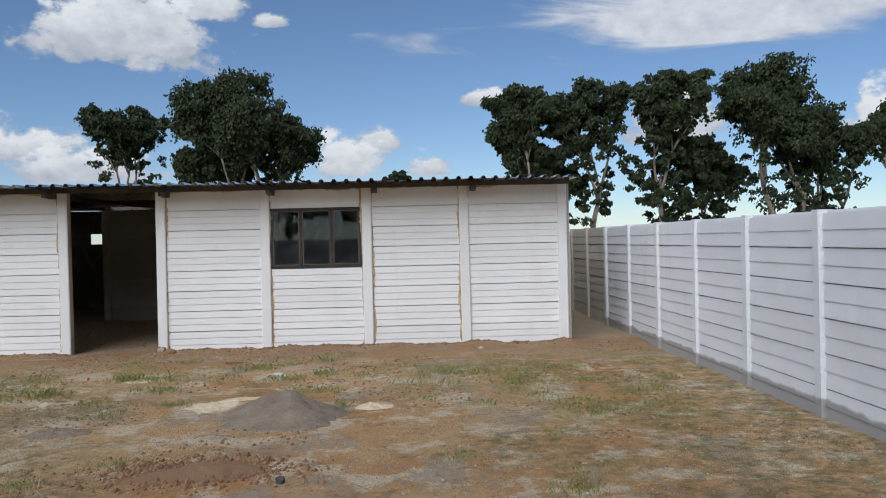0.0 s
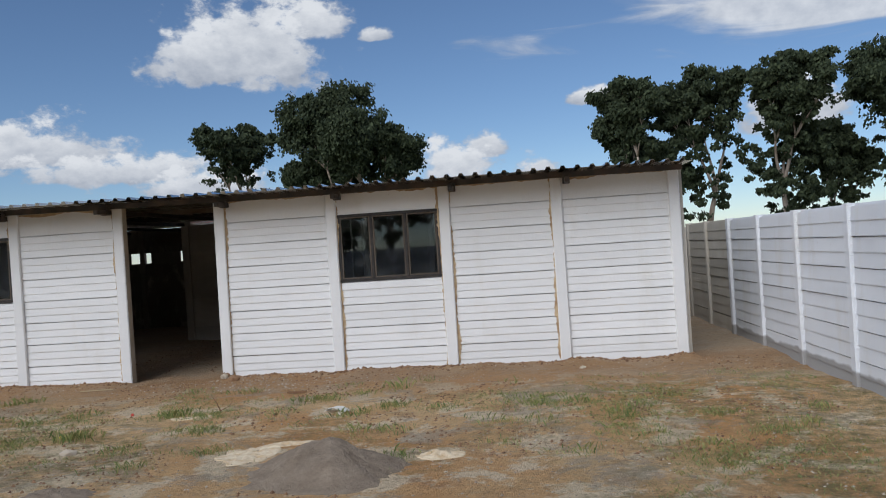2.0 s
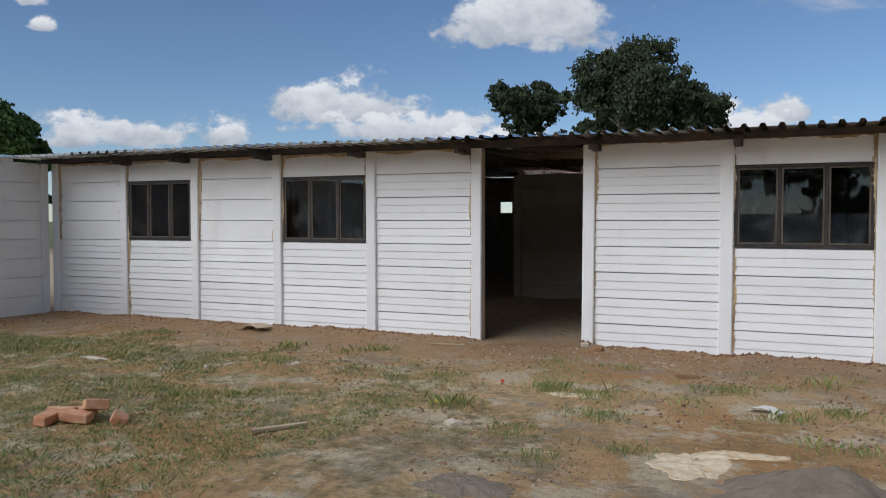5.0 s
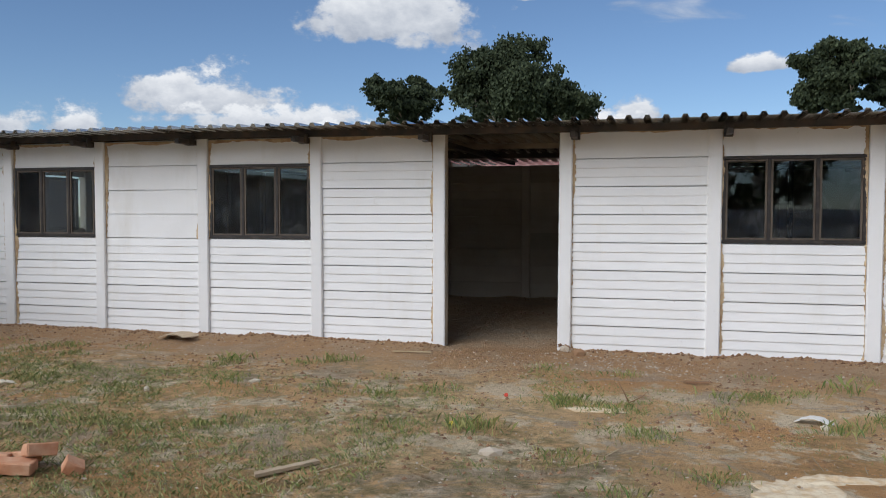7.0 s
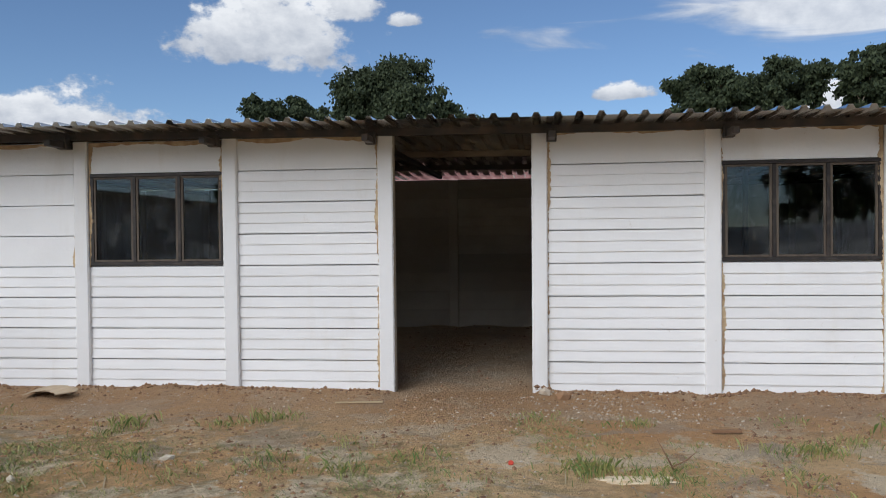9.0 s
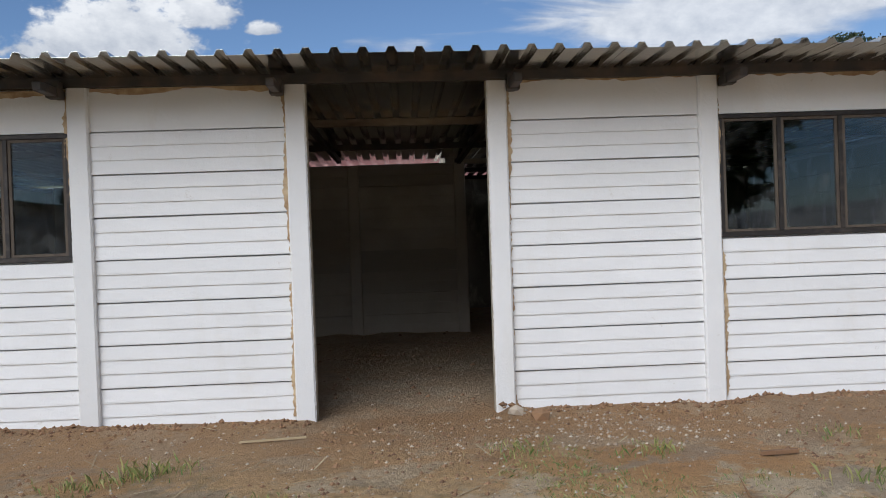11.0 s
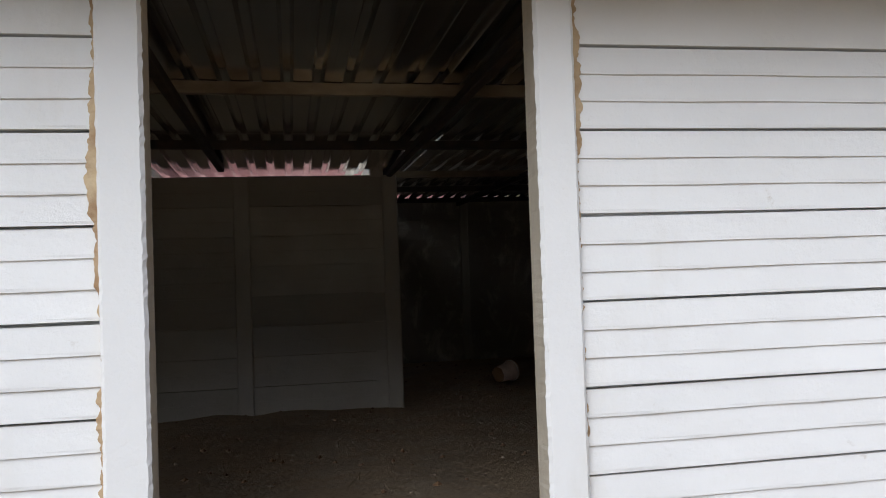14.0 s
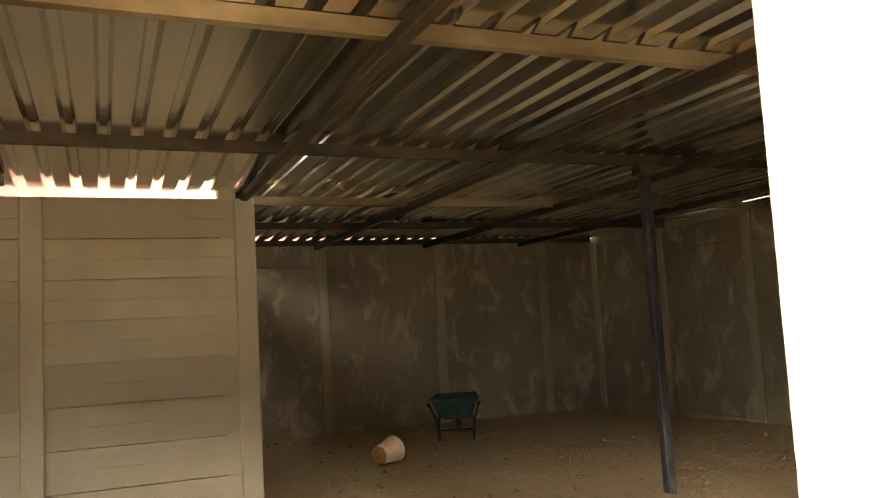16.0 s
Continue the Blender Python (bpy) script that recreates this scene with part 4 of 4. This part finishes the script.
board("plank", -4.82, 7.75, 0.42, 0.05, 0.02, 55, "short weathered plank lying on grass", "plank")
board("cardboard", -8.35, 12.02, 0.42, 0.26, 0.006, 10, "torn piece of tan cardboard by the wall", "cardboard", bend=0.04, lift=0.01)
board("cardboard", -8.2, 11.9, 0.26, 0.2, 0.006, -30, "torn piece of tan cardboard by the wall", "cardboard", bend=0.02, lift=0.045)
board("plastic_scrap", -1.65, 9.7, 0.24, 0.11, 0.004, -25, "curled cream plastic scrap on bare soil", "scrap", WPLAST, 0.04)
board("stick", -5.33, 11.8, 0.42, 0.014, 0.012, 8, "thin pale stick lying by the doorway", "stick", STRAW)
board("stick", -2.41, 10.95, 0.22, 0.03, 0.02, 4, "dark dry stick on bare soil", "stick", CLOD)
_k = Mat("red_plastic", 0.4)
RED = _k.done((0.55, 0.06, 0.03))
_k = Mat("yellow_plastic", 0.4)
YEL = _k.done((0.65, 0.5, 0.06))
for x, y, m, lab in ((-3.95, 10.0, RED, "small red plastic scrap on bare soil"), (-4.15, 8.98, YEL, "small yellow plastic bottle cap on soil")):
    bm = bmesh.new()
    bmesh.ops.create_cone(bm, cap_ends=True, segments=14, radius1=0.018, radius2=0.016, depth=0.014)
    me = bpy.data.meshes.new("bottle_cap")
    bm.to_mesh(me)
    bm.free()
    me.materials.append(m)
    ob = new("bottle_cap", me)
    ob.matrix_world = pose(x, y, gz(x, y) + 0.014, 35, 10, 0)
    tagged(ob, lab, "bottle cap")
# a dry twig standing on the soil
tw = empty("twig", (-2.95, 9.95, gz(-2.95, 9.95)))
tube_part("stem", [[((0, 0, 0), 0.006), ((-0.05, 0.02, 0.10), 0.005), ((-0.10, 0.0, 0.19), 0.002)]], CLOD, tw, 5)
tube_part("branch", [[((-0.01, 0, 0.02), 0.005), ((0.08, 0.02, 0.06), 0.004), ((0.14, 0.0, 0.12), 0.002)]], CLOD, tw, 5)
tagged(tw, "small dry forked twig on bare soil", "twig")

# ---- things inside the shed ----
_k = Mat("pale_pink_plastic", 0.55)
BUCKET = _k.done(_k.mix(_k.ramp(_k.noise(9, 6), 0.4, 0.65), (0.72, 0.55, 0.46), (0.50, 0.38, 0.30)), _k.noise(30, 4), 0.2, 0.004)
_k = Mat("green_barrow_tray", 0.5)
GREEN = _k.done(_k.mix(_k.ramp(_k.noise(10, 7), 0.5, 0.7), (0.02, 0.09, 0.095), (0.18, 0.18, 0.16)), _k.noise(40, 5), 0.3, 0.006)


def bucket(x, y, rz):
    b = empty("bucket", (x, y, gz(x, y)), 0)
    b.matrix_world = pose(x, y, gz(x, y) + 0.108, 0, 82, rz)
    b.scale = (0.8, 0.8, 0.8)
    prof = [(0.0, 0.0), (0.112, 0.0), (0.116, 0.006), (0.145, 0.27), (0.158, 0.275), (0.158, 0.285), (0.140, 0.285), (0.109, 0.012), (0.0, 0.012)]
    n = 32
    V = [(r * math.cos(2 * math.pi * j / n), r * math.sin(2 * math.pi * j / n), z) for r, z in prof for j in range(n)]
    F = [(i * n + j, i * n + (j + 1) % n, (i + 1) * n + (j + 1) % n, (i + 1) * n + j) for i in range(len(prof) - 1) for j in range(n)]
    link_part("shell", mesh_from("shell", V, F, BUCKET, smooth=True), b)
    ring = [(Vector((0.158 * math.cos(a), 0.158 * math.sin(a), 0.255)), 0.008) for a in [2 * math.pi * j / 24 for j in range(25)]]
    v, f = tube_mesh([ring], 6)
    link_part("rim", mesh_from("rim", v, f, WPLAST, smooth=True), b, label="pale rolled rim")
    bm = bmesh.new()
    bmesh.ops.create_icosphere(bm, subdivisions=2, radius=0.115)
    for q in bm.verts:
        q.co = Vector((q.co.x, q.co.y, q.co.z * 0.35)) * (1 + 0.25 * noise.noise(q.co * 20)) + Vector((0, 0, -0.012))
    part("dried_cement", bm, CLOD, b, "dark dried cement on the base")
    tagged(b, "pale pink plastic bucket lying on its side", "bucket")


bucket(-2.25, 19.2, 30)


def wheelbarrow(x, y, rz, size):
    w = empty("wheelbarrow", (x, y, gz(x, y)), rz)
    w.scale = (size * 1.08, size, size)
    # tray: open, flared, deeper towards the wheel (which lies at +y)
    lo = [(-0.20, -0.28), (0.20, -0.28), (0.17, 0.32), (-0.17, 0.32)]
    hi = [(-0.31, -0.40), (0.31, -0.40), (0.27, 0.58), (-0.27, 0.58)]
    bm = bmesh.new()
    a = [bm.verts.new((px, py, 0.32)) for px, py in lo]
    b = [bm.verts.new((px, py, 0.60)) for px, py in hi]
    bm.faces.new(a)
    for i in range(4):
        bm.faces.new((a[i], a[(i + 1) % 4], b[(i + 1) % 4], b[i]))
    bmesh.ops.bevel(bm, geom=[e for e in bm.edges if not e.is_boundary], offset=0.04, segments=3, affect="EDGES")
    bmesh.ops.solidify(bm, geom=bm.faces[:], thickness=0.006)
    tray = part("tray", bm, GREEN, w, "green metal tray spotted with cement")
    rim = [(px, py, 0.60) for px, py in hi] + [(*hi[0], 0.60)]
    tube_part("rim", [[(p, 0.011) for p in rim]], GREEN, tray, 6)
    for s in (-1, 1):
        h = tube_part("handle", [[((s * 0.08, 0.86, 0.20), 0.016), ((s * 0.22, 0.2, 0.30), 0.016), ((s * 0.25, -0.35, 0.34), 0.016), ((s * 0.30, -0.62, 0.52), 0.016), ((s * 0.31, -0.78, 0.56), 0.016)]], POLE, w)
        tube_part("grip", [[((s * 0.305, -0.70, 0.545), 0.021), ((s * 0.31, -0.84, 0.575), 0.021)]], DARK, h)
        tube_part("leg", [[((s * 0.25, -0.30, 0.34), 0.015), ((s * 0.22, -0.24, 0.02), 0.015), ((s * 0.22, -0.14, 0.005), 0.014), ((s * 0.23, 0.02, 0.32), 0.014)]], POLE, w)
    tube_part("crossbar", [[((-0.22, -0.24, 0.16), 0.012), ((0.22, -0.24, 0.16), 0.012)]], POLE, w)
    bm = bmesh.new()
    prof = [(0.11, -0.03), (0.165, -0.035), (0.19, -0.015), (0.19, 0.015), (0.165, 0.035), (0.11, 0.03)]
    n = 28
    vs = [[bm.verts.new((z, 0.86 + r * math.cos(2 * math.pi * j / n), 0.19 + r * math.sin(2 * math.pi * j / n))) for r, z in prof] for j in range(n)]
    for j in range(n):
        for i in range(len(prof)):
            bm.faces.new((vs[j][i], vs[(j + 1) % n][i], vs[(j + 1) % n][(i + 1) % 6], vs[j][(i + 1) % 6]))
    wheel = part("wheel", bm, DARK, w, "black rubber tyre")
    tube_part("rim", [[((-0.02, 0.86, 0.19), 0.112), ((0.02, 0.86, 0.19), 0.112)]], POLE, wheel, 20)
    tagged(w, "cement-spattered green wheelbarrow standing on the earth floor", "wheelbarrow")


wheelbarrow(-0.92, 20.4, -25, 0.82)
board("paper_scrap", -0.62, 20.3, 0.3, 0.16, 0.004, 20, "pale crumpled paper scrap on the earth floor", "scrap", PALE, 0.03)
board("paper_scrap", -0.35, 20.45, 0.16, 0.12, 0.004, -40, "pale crumpled paper scrap on the earth floor", "scrap", PALE, 0.03)

# a brown sheet door on the wing, mirrored in a pane
dr = empty("door_wing", (-12.66, 6.0, 0))
_k = Mat("rusty_door", 0.7, 0.3)
RUST = _k.done(_k.mix(_k.ramp(_k.noise(4, 7), 0.4, 0.65), (0.10, 0.045, 0.03), (0.22, 0.11, 0.07)), _k.noise(30, 5), 0.4, 0.006)
part("leaf", box(-0.02, 0.02, -0.45, 0.45, 0.03, 2.03, 0.004), RUST, dr)
part("handle", box(0.02, 0.05, 0.34, 0.38, 0.95, 1.1, 0.004), STEEL, dr)
tagged(dr, "rusty brown steel door in the wing's wall", "door", kind="structure")


# ---- stuff on the ground ----
def scatter_mesh(name, rows, material):
    V, F = [], []
    for v, f in rows:
        b = len(V)
        V += v
        F += [tuple(b + i for i in q) for q in f]
    return new(name, mesh_from(name, V, F, material))


def grass_density(x, y):
    """Thin growth: more of it towards the open yard, none in the strip along the walls."""
    n = noise.noise(Vector((x * 0.45, y * 0.45, 12.0))) + 0.6 * noise.noise(Vector((x * 1.5, y * 1.5, 2.0)))
    k = n + (0.48 if x < -4.3 and y < 10.3 else 0.0) + (0.12 if x > 1.0 and y < 9 else 0.0) - (1.2 if y > 11.3 else 0.35 * max(0, y - 10.2))
    return k - (0.6 if -3.2 < x < 0.8 and 4.8 < y < 8.8 else 0)


rg = random.Random(77)
blades = []
for _ in range(100000):
    x, y = rg.uniform(-12.4, 3.3), rg.uniform(2.0, 11.8)
    k = grass_density(x, y)
    if k < 0.1 + 0.55 * rg.random():
        continue
    h = rg.uniform(0.009, 0.03) * (1.3 if k > 0.6 else 1.0)
    for _ in range(3):
        a, l = rg.uniform(0, 6.28), rg.uniform(0.5, 1.6) * h
        bx, by = x + rg.gauss(0, 0.02), y + rg.gauss(0, 0.02)
        z, w = gz(bx, by) - 0.003, rg.uniform(0.002, 0.0045)
        c, s = math.cos(a), math.sin(a)
        blades.append(([(bx - s * w, by + c * w, z), (bx + s * w, by - c * w, z), (bx + c * l * 0.5 + s * w * 0.6, by + s * l * 0.5 - c * w * 0.6, z + h * 0.7), (bx + c * l, by + s * l, z + h)], [(0, 1, 2, 3)]))
# taller tufts
weeds = [(rg.uniform(-11.0, 2.8), rg.uniform(7.6, 11.4), rg.randint(8, 40), rg.uniform(0.04, 0.11)) for _ in range(110)]
for cx, cy, n, hh in weeds + list(((-3.45, 9.9, 130, 0.10), (-3.1, 9.75, 90, 0.08), (-4.0, 8.9, 60, 0.14), (-1.1, 9.85, 90, 0.08), (0.35, 9.6, 60, 0.07), (-7.0, 10.9, 40, 0.15), (-6.0, 11.1, 30, 0.14), (-1.95, 10.4, 80, 0.09),
                      (-2.8, 9.1, 60, 0.06), (-4.6, 8.8, 60, 0.08), (-8.8, 10.7, 70, 0.07), (-9.4, 11.2, 60, 0.06), (1.6, 9.9, 50, 0.05), (2.2, 8.3, 120, 0.05), (1.9, 9.0, 120, 0.05), (-2.4, 8.2, 90, 0.06),
                      (-1.25, 10.95, 20, 0.16), (-0.6, 9.7, 70, 0.07), (-4.8, 6.0, 60, 0.06), (-2.7, 5.6, 60, 0.06), (-2.2, 6.0, 50, 0.06), (0.3, 6.0, 90, 0.05), (1.0, 5.2, 90, 0.05), (-6.6, 8.4, 80, 0.06))):
    for _ in range(n * 2):
        bx, by = cx + rg.gauss(0, 0.11), cy + rg.gauss(0, 0.09)
        a, h = rg.uniform(0, 6.28), hh * rg.uniform(0.25, 0.8)
        l = h * rg.uniform(0.2, 0.9)
        z, w = gz(bx, by) - 0.003, rg.uniform(0.002, 0.0045)
        c, s = math.cos(a), math.sin(a)
        blades.append(([(bx - s * w, by + c * w, z), (bx + s * w, by - c * w, z), (bx + c * l * 0.4 + s * w * 0.7, by + s * l * 0.4 - c * w * 0.7, z + h * 0.7), (bx + c * l, by + s * l, z + h)], [(0, 1, 2, 3)]))
tagged(scatter_mesh("grass", blades, GRASS), "thin patchy green and straw-coloured grass on soil", "grass", kind="stuff")


def pebble(x, y, s):
    k = [rg.uniform(0.7, 1.3) for _ in range(6)]
    z = gz(x, y)
    v = [(x + s * k[0], y, z), (x, y + s * k[1], z), (x - s * k[2], y, z), (x, y - s * k[3], z), (x + s * 0.2, y, z + s * k[4] * 0.8), (x, y, z - s)]
    return v, [(0, 1, 4), (1, 2, 4), (2, 3, 4), (3, 0, 4), (1, 0, 5), (2, 1, 5), (3, 2, 5), (0, 3, 5)]


peb, clo = [], []
for _ in range(9000):
    x, y = rg.uniform(-12.4, 3.3), rg.uniform(2.5, 12.2)
    peb.append(pebble(x, y, rg.uniform(0.004, 0.013)))
for _ in range(350):
    x, y = rg.gauss(-3.2, 0.6), rg.uniform(11.2, 12.25)
    peb.append(pebble(x, y, rg.uniform(0.005, 0.016)))
for _ in range(600):
    x, y = rg.uniform(-6.5, 2.1), rg.uniform(12.6, 22.0)
    peb.append(pebble(x, y, rg.uniform(0.005, 0.016)))
for _ in range(14000):
    x, y = rg.uniform(-12.4, 3.3), rg.uniform(2.5, 12.25)
    if noise.noise(Vector((x * 0.8, y * 0.8, 33.0))) > 0.05 or y > 11.9:
        clo.append(pebble(x, y, rg.uniform(0.006, 0.022)))
for _ in range(900):
    clo.append(pebble(rg.gauss(-1.5, 0.32), rg.gauss(5.75, 0.16), rg.uniform(0.01, 0.035)))
for _ in range(900):
    x = rg.uniform(-12.4, 2.3)
    if not -5.15 < x < -3.8:
        clo.append(pebble(x, 12.26 + rg.uniform(-0.12, 0.05), rg.uniform(0.007, 0.026)))
for _ in range(500):
    clo.append(pebble(rg.uniform(-6.5, 2.1), rg.uniform(12.6, 22.0), rg.uniform(0.01, 0.03)))
tagged(scatter_mesh("pebbles", peb, STONE), "small pale pebbles and rubble crumbs on the soil", "pebbles", kind="stuff")
tagged(scatter_mesh("clods", clo, CLOD), "brown clods of loose soil", "clods", kind="stuff")
st = []
for _ in range(1500):
    inside = rg.random() < 0.55
    x, y = (rg.uniform(-6.5, 2.1), rg.uniform(12.5, 22.0)) if inside else (rg.uniform(-11.5, 3.0), rg.uniform(3.0, 12.2))
    a, l, w = rg.uniform(0, 3.14), rg.uniform(0.03, 0.14), rg.uniform(0.002, 0.005)
    c, s, z = math.cos(a), math.sin(a), gz(x, y) + 0.006
    st.append(([(x - c * l - s * w, y - s * l + c * w, z), (x - c * l + s * w, y - s * l - c * w, z), (x + c * l + s * w, y + s * l - c * w, gz(x + c * l, y + s * l) + 0.01), (x + c * l - s * w, y + s * l + c * w, gz(x + c * l, y + s * l) + 0.01)], [(0, 1, 2, 3)]))
tagged(scatter_mesh("straw", st, STRAW), "dry straw and stalks strewn on the earth", "straw", kind="stuff")
